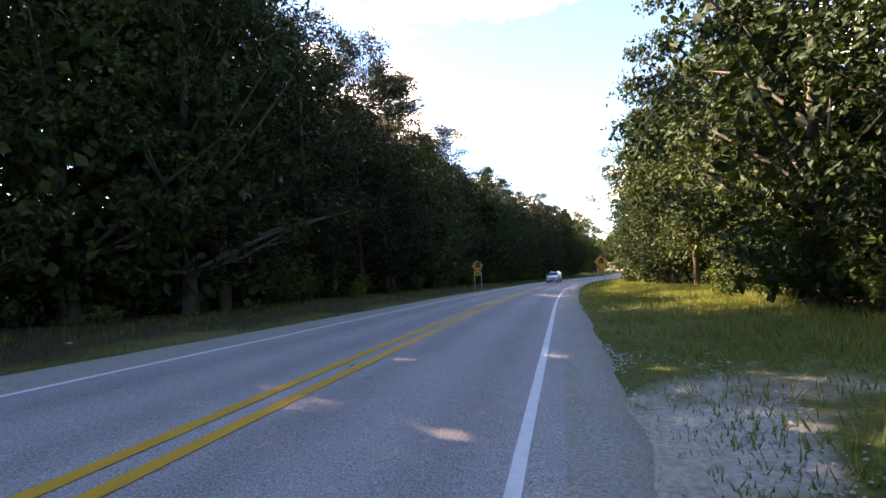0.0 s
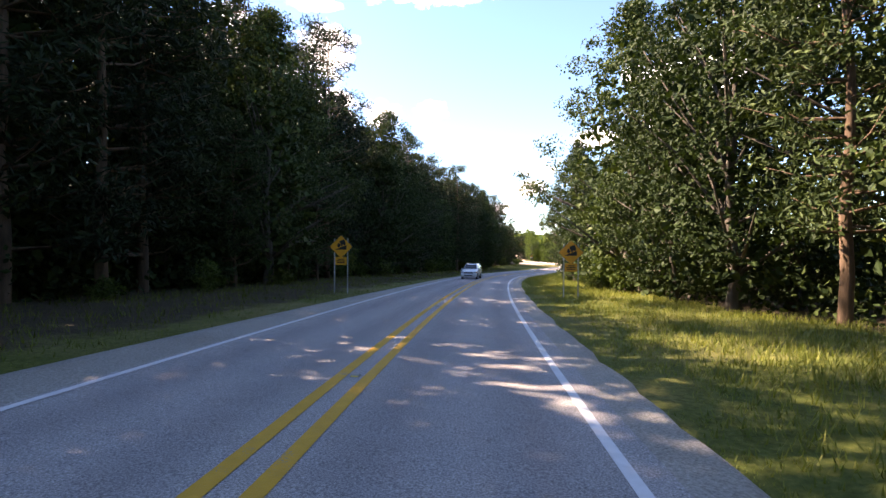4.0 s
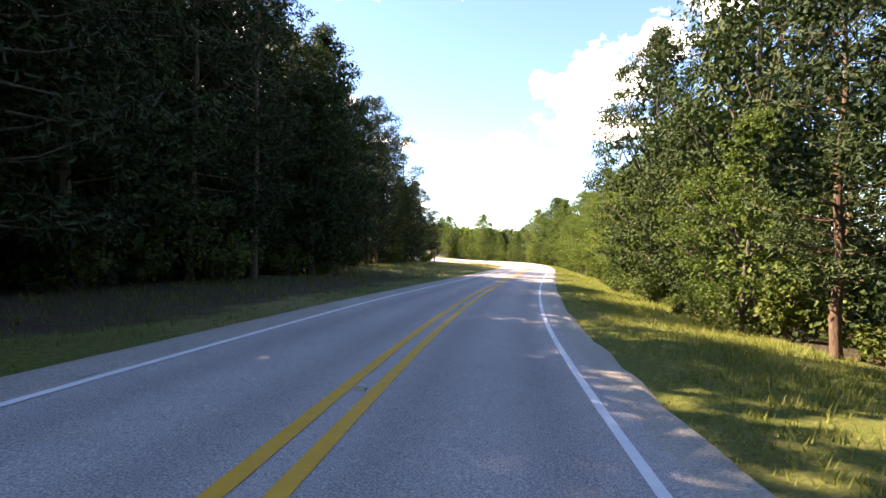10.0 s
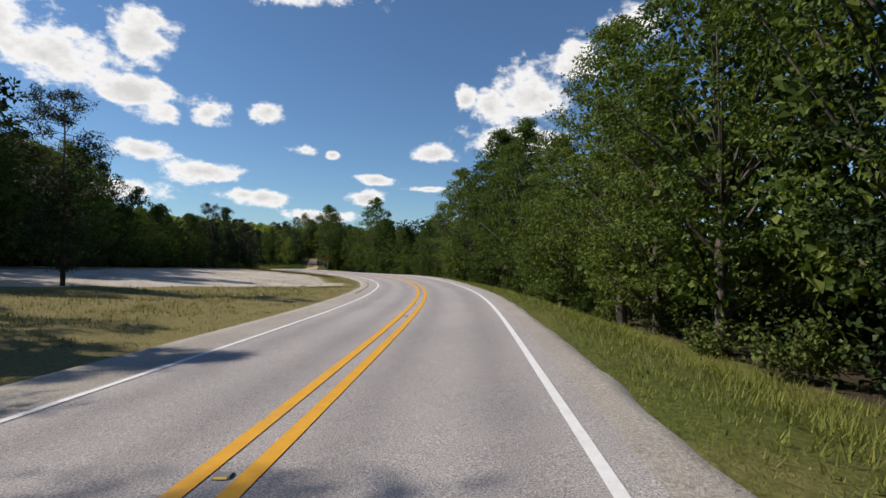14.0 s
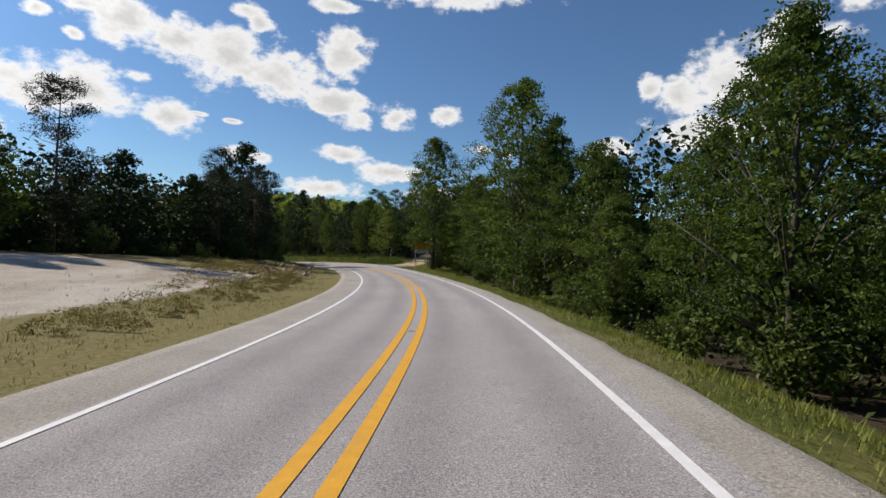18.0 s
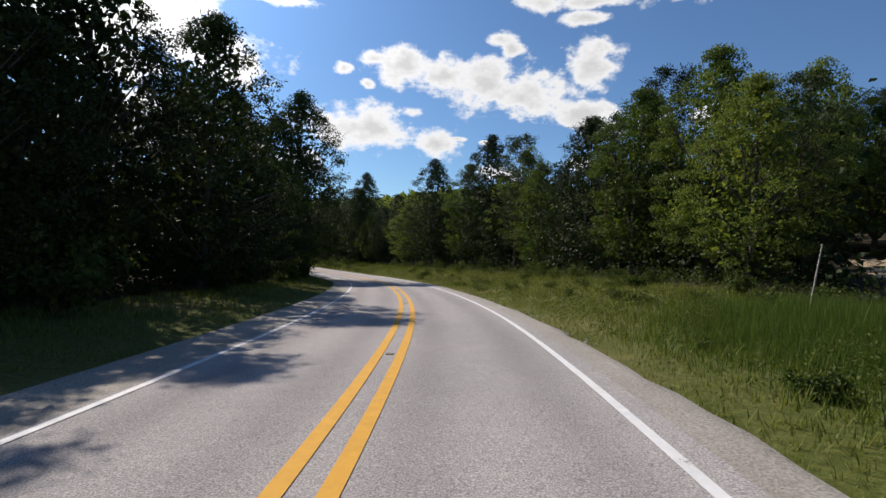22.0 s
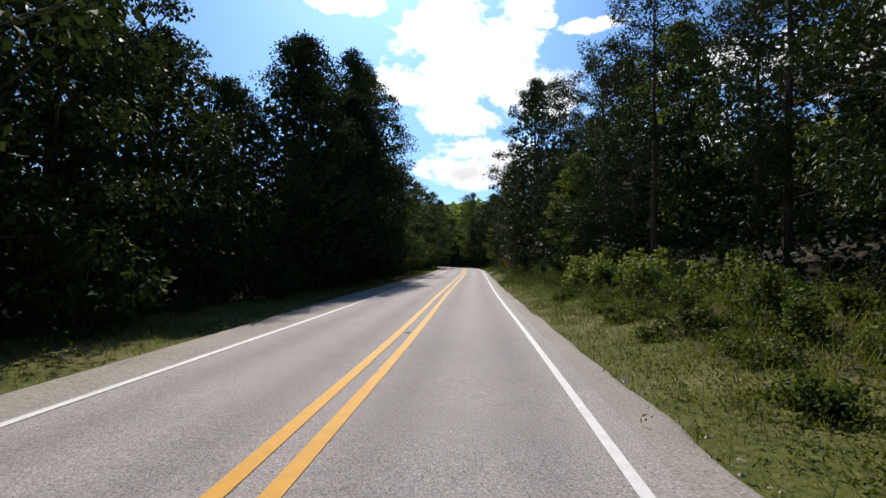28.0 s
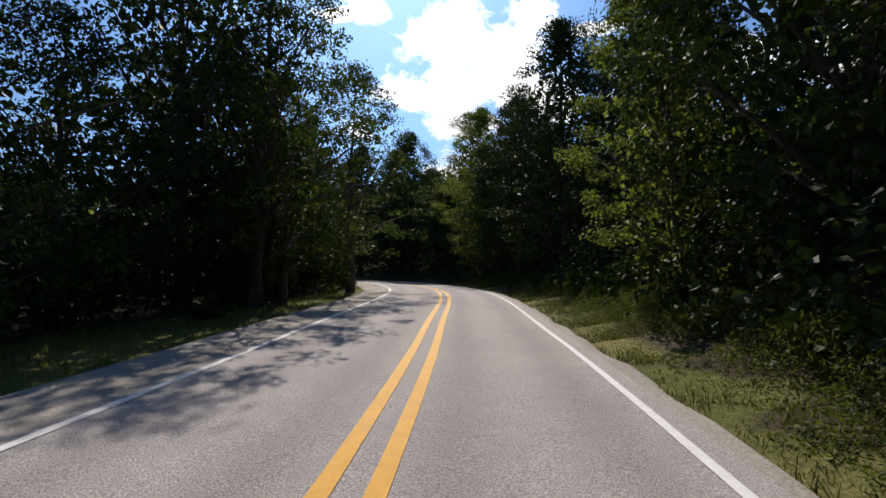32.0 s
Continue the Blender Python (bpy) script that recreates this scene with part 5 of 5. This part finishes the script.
# ---- signs ----
SIGN_YELLOW = simple("sign_yellow", (0.76, 0.31, 0.012), 0.4, 0, 0.5, 0.1, 3)
SIGN_ORANGE = simple("sign_amber", (0.66, 0.30, 0.015), 0.45, 0, 0.5, 0.12, 3)
SIGN_WHITE = simple("sign_white", (0.62, 0.63, 0.64), 0.45, 0, 0.5, 0.1, 3)
SIGN_BLACK = simple("sign_black", (0.012, 0.012, 0.013), 0.5, 0, 0.4)
SIGN_BACK = simple("sign_aluminium", (0.55, 0.55, 0.55), 0.45, 0.9, 0.5)
GALVANIZED = simple("galvanized_steel", (0.36, 0.37, 0.37), 0.5, 0.8, 0.5, 0.2, 12)


def box(bm, x0, x1, y0, y1, z0, z1, bevel=0.0):
    r = bmesh.ops.create_cube(bm, size=1)
    for v in r["verts"]:
        v.co = Vector((x0 + (v.co.x + .5) * (x1 - x0), y0 + (v.co.y + .5) * (y1 - y0), z0 + (v.co.z + .5) * (z1 - z0)))
    if bevel:
        bmesh.ops.bevel(bm, geom=list({e for v in r["verts"] for e in v.link_edges}), offset=bevel, offset_type="OFFSET", profile=0.5, segments=3, affect="EDGES")


def plate(bm, outline, y0, y1):
    """A flat plate from an outline in x and z."""
    a = [bm.verts.new((x, y0, z)) for x, z in outline]
    b = [bm.verts.new((x, y1, z)) for x, z in outline]
    n = len(outline)
    bm.faces.new(a)
    bm.faces.new(b[::-1])
    for k in range(n):
        bm.faces.new((a[k], b[k], b[(k + 1) % n], a[(k + 1) % n]))
    bmesh.ops.recalc_face_normals(bm, faces=bm.faces[:])


def rounded_diamond(half, z, r=0.05, shrink=0.0):
    h = half - shrink
    out = []
    for k, (dx, dz) in enumerate(((0, -1), (1, 0), (0, 1), (-1, 0))):
        cx, cz = dx * (h - r * 1.414), dz * (h - r * 1.414)
        a0 = math.atan2(dz, dx)
        for t in (-.785, -.39, 0, .39, .785):
            out.append((cx + r * math.cos(a0 + t), z + cz + r * math.sin(a0 + t)))
    return out


def u_post(name, root, x, z0, z1):
    """A perforated steel channel post."""
    bm = bmesh.new()
    box(bm, x - .03, x + .03, .012, .018, z0, z1)
    box(bm, x - .03, x - .024, .018, .045, z0, z1)
    box(bm, x + .024, x + .03, .018, .045, z0, z1)
    return part(name, bm, GALVANIZED, root, "grey galvanized post")


def diamond_sign(s, u, high, symbol, two_posts, half, label, turn=0.0):
    root = new("warning_sign")
    p = at(s, u)
    z = float(ground_height([p.x], [p.y])[0][0])
    root.matrix_basis = Matrix.Translation((p.x, p.y, z)) @ Matrix.Rotation(radians(heading(s) + turn), 4, "Z")
    for x in ((-.36, .36) if two_posts else (0.0,)):
        u_post("post", root, x, -.3, high + (.45 if two_posts else .3))
    bm = bmesh.new()
    plate(bm, rounded_diamond(half, high), 0.006, 0.010)
    part("panel", bm, SIGN_BACK, root)
    bm = bmesh.new()
    plate(bm, rounded_diamond(half, high, .05, .004), -0.001, 0.005)
    part("border", bm, SIGN_BLACK, root, "black border")
    bm = bmesh.new()
    plate(bm, rounded_diamond(half, high, .045, .03), -0.004, 0.004)
    part("face", bm, SIGN_YELLOW, root, "amber reflective face")
    bm = bmesh.new()
    if symbol == "truck":
        g = half / 0.646
        plate(bm, [(-.34 * g, high - .16 * g), (.30 * g, high - .16 * g), (.30 * g, high + .10 * g)], -.008, -.005)
        c, sn = math.cos(radians(22)), math.sin(radians(22))

        def tilt(pts):
            return [(x * c - y * sn - .0 * g, high + .12 * g + x * sn + y * c) for x, y in pts]
        plate(bm, tilt([(-.02 * g, -.06 * g), (.27 * g, -.06 * g), (.27 * g, .20 * g), (-.02 * g, .20 * g)]), -.008, -.005)
        plate(bm, tilt([(-.22 * g, -.06 * g), (-.05 * g, -.06 * g), (-.05 * g, .12 * g), (-.13 * g, .12 * g), (-.22 * g, .03 * g)]), -.008, -.005)
        for wx in (-.15, .02, .18):
            plate(bm, tilt([(wx * g + .045 * g * math.cos(a), -.075 * g + .045 * g * math.sin(a)) for a in np.linspace(0, 5.6, 9)]), -.008, -.005)
    else:
        g = half / 0.43
        path = [(-.02, -.24), (-.02, -.15), (.06, -.07), (.06, -.01), (-.05, .06), (-.05, .12), (.01, .18)]
        for (x0, z0), (x1, z1) in zip(path, path[1:]):
            d = Vector((x1 - x0, z1 - z0)).normalized() * .028
            n = Vector((-d.y, d.x))
            plate(bm, [((x0 - d.x * .5 + n.x) * g, high + (z0 - d.y * .5 + n.y) * g), ((x1 + d.x * .5 + n.x) * g, high + (z1 + d.y * .5 + n.y) * g),
                       ((x1 + d.x * .5 - n.x) * g, high + (z1 + d.y * .5 - n.y) * g), ((x0 - d.x * .5 - n.x) * g, high + (z0 - d.y * .5 - n.y) * g)], -.008, -.005)
        plate(bm, [(-.05 * g, high + .19 * g), (.07 * g, high + .13 * g), (.06 * g, high + .27 * g)], -.008, -.005)
    part("symbol", bm, SIGN_BLACK, root, "black painted symbol")
    if two_posts:
        bm = bmesh.new()
        box(bm, -.31, .31, -.002, .006, high - .98, high - .56, .004)
        pl = part("plaque", bm, SIGN_YELLOW, root, "small amber plaque")
        bm = bmesh.new()
        for zz, w in ((.86, .2), (.77, .24), (.68, .17)):
            box(bm, -w, w, -.005, -.002, high - zz - .025, high - zz + .025)
        part("lettering", bm, SIGN_BLACK, pl, "dark unreadable lettering")
    return tagged(root, label, "road sign", "warning signs")


diamond_sign(52.3, -6.1, 2.5, "truck", True, .646, "amber diamond steep-hill truck sign on two steel posts", 2)
diamond_sign(52.3, 6.05, 2.35, "truck", True, .646, "amber diamond steep-hill truck sign on two steel posts beside the trees", -4)
diamond_sign(514.7, 5.05, 1.8, "bends", False, .43, "amber diamond winding-road sign on one steel post", 6)
diamond_sign(515.5, -5.75, 1.95, "bends", False, .43, "shaded amber diamond winding-road sign on one steel post", 4)


def lettering(text, x, z, size, parent, mat):
    cu = bpy.data.curves.new("lettering", "FONT")
    cu.body, cu.size, cu.align_x, cu.align_y, cu.extrude = text, size, "CENTER", "CENTER", 0.002
    ob = new("lettering", cu)
    dg = bpy.context.evaluated_depsgraph_get()
    me = bpy.data.meshes.new_from_object(ob.evaluated_get(dg))
    me.materials.clear()
    me.materials.append(mat)
    o2 = new("lettering", me)
    bpy.data.objects.remove(ob)
    o2.parent = parent
    o2.matrix_basis = Matrix.Translation((x, -.006, z)) @ Matrix.Rotation(radians(90), 4, "X") @ Matrix.Diagonal((.92, 1.12, 1, 1))
    return tagged(o2, "black capital letters " + text.lower())


def crooked_board():
    root = new("road_sign_board")
    s, u = 330.0, 6.5
    p = Vector((112.51, 306.45, 0))
    z = float(ground_height([p.x], [p.y])[0][0])
    root.matrix_basis = Matrix.Translation((p.x, p.y, z)) @ Matrix.Rotation(radians(42), 4, "Z")
    lo = at(329, 4).z + BOARD_LOW - z
    top = lo + 1.38
    for x in (-1.15, 1.05):
        bm = bmesh.new()
        box(bm, x - .035, x + .035, .012, .075, -.4, top - .05, .006)
        part("post", bm, GALVANIZED, root, "weathered steel post")
    bm = bmesh.new()
    box(bm, -1.5, 1.5, 0, .008, lo, top, .003)
    panel = part("panel", bm, SIGN_BLACK, root, "dark panel with a black border")
    bm = bmesh.new()
    box(bm, -1.47, 1.47, -.004, 0, lo + .46, top - .025)
    amber = part("amber_face", bm, SIGN_ORANGE, root, "faded amber upper face")
    bm = bmesh.new()
    box(bm, -1.47, 1.47, -.004, 0, lo + .025, lo + .457)
    white = part("white_face", bm, SIGN_WHITE, root, "greyish white lower face")
    lettering("VERY CROOKED", 0, top - .27, .34, amber, SIGN_BLACK)
    lettering("AND STEEP", 0, top - .67, .34, amber, SIGN_BLACK)
    lettering("NEXT 1 MILE", 0, lo + .24, .34, white, SIGN_BLACK)
    return tagged(root, "amber and white text sign board on two steel posts", "road sign")


BOARD_LOW = 1.93                    # underside of the board over the road
crooked_board()


# ---- white car in the other lane ----
CAR_WHITE = simple("white_car_paint", (0.58, 0.6, 0.63), 0.22, 0, 0.6, 0.03, 1.0)
CAR_WHITE.node_tree.nodes["Principled BSDF"].inputs["Coat Weight"].default_value = 0.6
CAR_GLASS = simple("dark_car_glass", (0.012, 0.014, 0.015), 0.03, 0, 0.5, 0.1)
CAR_BLACK = simple("black_plastic", (0.02, 0.02, 0.021), 0.55, 0, 0.4)
CHROME = simple("chrome", (0.72, 0.72, 0.73), 0.15, 1.0, 0.5, 0.03)
RUBBER = simple("tyre_rubber", (0.018, 0.018, 0.018), 0.85, 0, 0.3)
ALLOY = simple("alloy_wheel", (0.42, 0.43, 0.44), 0.3, 0.85, 0.5)
LAMP_CLEAR = simple("headlamp_lens", (0.5, 0.52, 0.54), 0.12, 0.3, 0.7)
LAMP_AMBER = simple("amber_lens", (0.75, 0.20, 0.03), 0.2, 0, 0.6)
LAMP_RED = simple("red_lens", (0.5, 0.02, 0.02), 0.2, 0, 0.6)


def loft(rings, close=True):
    """A skin through rings of points."""
    bm = bmesh.new()
    rows_ = [[bm.verts.new(c) for c in ring] for ring in rings]
    n = len(rows_[0])
    for a, b in zip(rows_, rows_[1:]):
        for k in range(n if close else n - 1):
            bm.faces.new((a[k], a[(k + 1) % n], b[(k + 1) % n], b[k]))
    if close:
        bm.faces.new(rows_[0][::-1])
        bm.faces.new(rows_[-1])
    bmesh.ops.recalc_face_normals(bm, faces=bm.faces[:])
    for f in bm.faces:
        f.smooth = True
    return bm


def wheel(root, x, y, side):
    w = new("wheel")
    w.parent = root
    w.matrix_basis = Matrix.Translation((x, y, .385)) @ Matrix.Rotation(radians(90 * side), 4, "Z")
    prof = [(-.12, .27), (-.125, .33), (-.115, .375), (-.08, .388), (.08, .388), (.115, .375), (.125, .33), (.12, .27)]
    bm = bmesh.new()
    n = 28
    rows_ = [[bm.verts.new((r * math.cos(6.2832 * k / n), o, r * math.sin(6.2832 * k / n))) for o, r in prof] for k in range(n)]
    for k in range(n):
        for j in range(len(prof) - 1):
            bm.faces.new((rows_[k][j], rows_[k][j + 1], rows_[(k + 1) % n][j + 1], rows_[(k + 1) % n][j]))
    bmesh.ops.recalc_face_normals(bm, faces=bm.faces[:])
    # the wheel's axle lies along its own y
    tyre = part("tyre", bm, RUBBER, w)
    bm = bmesh.new()
    for o0, o1, r0, r1 in ((-.105, -.11, .275, .235), (.0, .02, .27, .0)):
        a = [bm.verts.new((r0 * math.cos(6.2832 * k / n), o0, r0 * math.sin(6.2832 * k / n))) for k in range(n)]
        if r1:
            b = [bm.verts.new((r1 * math.cos(6.2832 * k / n), o1, r1 * math.sin(6.2832 * k / n))) for k in range(n)]
            for k in range(n):
                bm.faces.new((a[k], a[(k + 1) % n], b[(k + 1) % n], b[k]))
        else:
            bm.faces.new(a)
    rim = part("rim", bm, ALLOY, w, "silver alloy rim")
    for k in range(6):
        bm = bmesh.new()
        for dx in (-.035, .035):
            box(bm, dx - .022, dx + .022, -.115, -.085, .03, .262, .006)
        sp = part("spoke", bm, ALLOY, rim)
        sp.matrix_basis = Matrix.Rotation(6.2832 * k / 6, 4, "Y")
    bm = bmesh.new()
    bmesh.ops.create_cone(bm, cap_ends=True, segments=16, radius1=.055, radius2=.045, depth=.03, matrix=Matrix.Translation((0, -.11, 0)) @ Matrix.Rotation(radians(90), 4, "X"))
    part("hub_cap", bm, CAR_BLACK, rim)
    return w


def white_car(s, u):
    root = new("sport_utility_car")
    p = at(s, u, .0)
    root.matrix_basis = Matrix.Translation(p) @ Matrix.Rotation(radians(heading(s) - 2.5), 4, "Z") @ Matrix.Diagonal((.92, .92, .92, 1))
    # the car's front points along -y; stations: y, underside, belt, top, half width below and above
    st = [(-2.38, .45, .78, .84, .62, .55), (-2.33, .33, .88, .95, .82, .70), (-2.15, .28, .98, 1.06, .92, .76), (-1.75, .28, 1.02, 1.12, .945, .80),
          (-1.15, .28, 1.08, 1.17, .945, .84), (-.95, .28, 1.10, 1.22, .945, .82), (-.25, .28, 1.12, 1.72, .945, .66), (.35, .28, 1.13, 1.77, .945, .68),
          (1.30, .28, 1.14, 1.76, .945, .68), (1.95, .30, 1.15, 1.73, .935, .66), (2.28, .36, 1.14, 1.55, .90, .66), (2.40, .45, 1.05, 1.12, .84, .74)]
    rings = []
    for y, zb, zm, zt, w, wt in st:
        half = [(w * .82, zb), (w * .97, zb + .08), (w, zb + .3 * (zm - zb) + .1), (w * .985, zm), (wt + (w - wt) * .12, zt - .05), (wt * .9, zt)]
        rings.append([(x, y, z) for x, z in half] + [(-x, y, z) for x, z in half[::-1]])
    part("body", loft(rings), CAR_WHITE, root, "white painted body")
    for sx in (1, -1):
        # side glass and pillars, just proud of the skin
        for nm, outline in (("front_side_window", [(-.80, 1.17), (.13, 1.17), (.13, 1.63), (-.30, 1.63)]), ("rear_side_window", [(.16, 1.17), (1.02, 1.19), (.84, 1.63), (.16, 1.63)]),
                            ("quarter_window", [(1.22, 1.21), (1.93, 1.25), (1.84, 1.60), (1.04, 1.62)])):
            bm = bmesh.new()
            vs = [bm.verts.new((sx * (np.interp(z, [1.1, 1.72], [.958, .735]) + .004), y, z)) for y, z in outline]
            f = bm.faces.new(vs)
            ex = bmesh.ops.extrude_face_region(bm, geom=[f])
            bmesh.ops.translate(bm, vec=(-sx * .03, 0, 0), verts=[g for g in ex["geom"] if isinstance(g, bmesh.types.BMVert)])
            bmesh.ops.recalc_face_normals(bm, faces=bm.faces[:])
            part(nm, bm, CAR_GLASS, root, "dark tinted window")
        for y in (-1.40, 1.39):
            bm = bmesh.new()
            a = [(y + .47 * math.cos(t), .385 + .47 * math.sin(t)) for t in np.linspace(-.35, 3.49, 16)]
            plate(bm, [(q, z) for q, z in a], .92 if sx > 0 else -.955, .955 if sx > 0 else -.92)
            for v in bm.verts:
                v.co = Vector((v.co.y, v.co.x, v.co.z))
            bmesh.ops.recalc_face_normals(bm, faces=bm.faces[:])
            part("wheel_arch", bm, CAR_BLACK, root, "dark wheel arch")
            wheel(root, sx * .86, y, 1 if sx > 0 else -1)
        bm = bmesh.new()
        box(bm, sx * 1.02 - .11, sx * 1.02 + .11, -.86, -.70, 1.11, 1.30, .06)
        part("wing_mirror", bm, CAR_WHITE, root, "white door mirror")
        bm = bmesh.new()
        box(bm, min(sx * .92, sx * 1.05), max(sx * .92, sx * 1.05), -.95, 1.0, .33, .40, .02)
        part("side_step", bm, CAR_BLACK, root, "black running board")
        bm = bmesh.new()
        box(bm, min(sx * .945, sx * .958), max(sx * .945, sx * .958), -.92, .98, .50, .535, .005)
        part("chrome_strip", bm, CHROME, root, "bright chrome trim")
        for y in (-.02, .92):
            bm = bmesh.new()
            box(bm, min(sx * .95, sx * .985), max(sx * .95, sx * .985), y, y + .2, 1.0, 1.035, .01)
            part("door_handle", bm, CHROME, root, "chrome door handle")
        for y in (-.88, .14, 1.06):
            bm = bmesh.new()
            box(bm, min(sx * .935, sx * .953), max(sx * .935, sx * .953), y - .0025, y + .0025, .42, 1.13)
            part("door_gap", bm, CAR_BLACK, root, "dark door joint")
        v, f = tube([Vector((sx * .60, -.1, 1.76)), Vector((sx * .60, .1, 1.835)), Vector((sx * .60, .9, 1.85)), Vector((sx * .60, 1.65, 1.825)), Vector((sx * .60, 1.85, 1.75))], [.022] * 5, 8)
        rail = new("roof_rail", mesh_of("roof_rail", v, f, CHROME, True))
        rail.parent = root
        tagged(rail, "silver roof rail")
        bm = bmesh.new()
        box(bm, sx * .70 - .17, sx * .70 + .17, -2.36, -2.16, .80, .98, .035)
        hl = part("headlamp", bm, LAMP_CLEAR, root, "clear headlamp")
        bm = bmesh.new()
        box(bm, sx * .86 - .08, sx * .86 + .085, -2.28, -2.0, .84, .96, .025)
        part("turn_lamp", bm, LAMP_AMBER, hl, "amber turn lamp")
        bm = bmesh.new()
        box(bm, sx * .78 - .1, sx * .78 + .11, 2.17, 2.38, .98, 1.24, .03)
        part("tail_lamp", bm, LAMP_RED, root, "red tail lamp")
        bm = bmesh.new()
        box(bm, sx * .62 - .08, sx * .62 + .08, -2.385, -2.3, .52, .60, .015)
        part("fog_lamp", bm, LAMP_CLEAR, root, "fog lamp")
    bm = bmesh.new()
    vs = [bm.verts.new(c) for c in ((-.80, -.99, 1.19), (.80, -.99, 1.19), (.62, -.30, 1.69), (-.62, -.30, 1.69))]
    f = bm.faces.new(vs)
    ex = bmesh.ops.extrude_face_region(bm, geom=[f])
    bmesh.ops.translate(bm, vec=(0, .05, -.05), verts=[g for g in ex["geom"] if isinstance(g, bmesh.types.BMVert)])
    bmesh.ops.translate(bm, vec=(0, -.015, .03), verts=bm.verts[:])
    bmesh.ops.recalc_face_normals(bm, faces=bm.faces[:])
    part("windscreen", bm, CAR_GLASS, root, "dark windscreen reflecting the sky")
    bm = bmesh.new()
    box(bm, -.52, .52, -2.40, -2.30, .74, .93, .03)
    gr = part("grille", bm, CAR_BLACK, root, "black grille")
    for k in range(3):
        bm = bmesh.new()
        box(bm, -.5, .5, -2.415, -2.395, .77 + .055 * k, .79 + .055 * k, .004)
        part("grille_bar", bm, CHROME, gr)
    bm = bmesh.new()
    box(bm, -.82, .82, -2.44, -2.2, .42, .72, .07)
    bp = part("front_bumper", bm, CAR_WHITE, root, "white front bumper")
    bm = bmesh.new()
    box(bm, -.48, .48, -2.455, -2.40, .46, .58, .02)
    part("air_intake", bm, CAR_BLACK, bp)
    bm = bmesh.new()
    box(bm, -.84, .84, 2.2, 2.45, .42, .68, .06)
    part("rear_bumper", bm, CAR_WHITE, root, "white rear bumper")
    bm = bmesh.new()
    box(bm, -.64, .64, 1.9, 2.3, 1.70, 1.75, .02)
    part("roof_spoiler", bm, CAR_WHITE, root, "white roof spoiler")
    return tagged(root, "white four-door sport utility car standing in the other lane", "car")


white_car(81.75, -1.46)
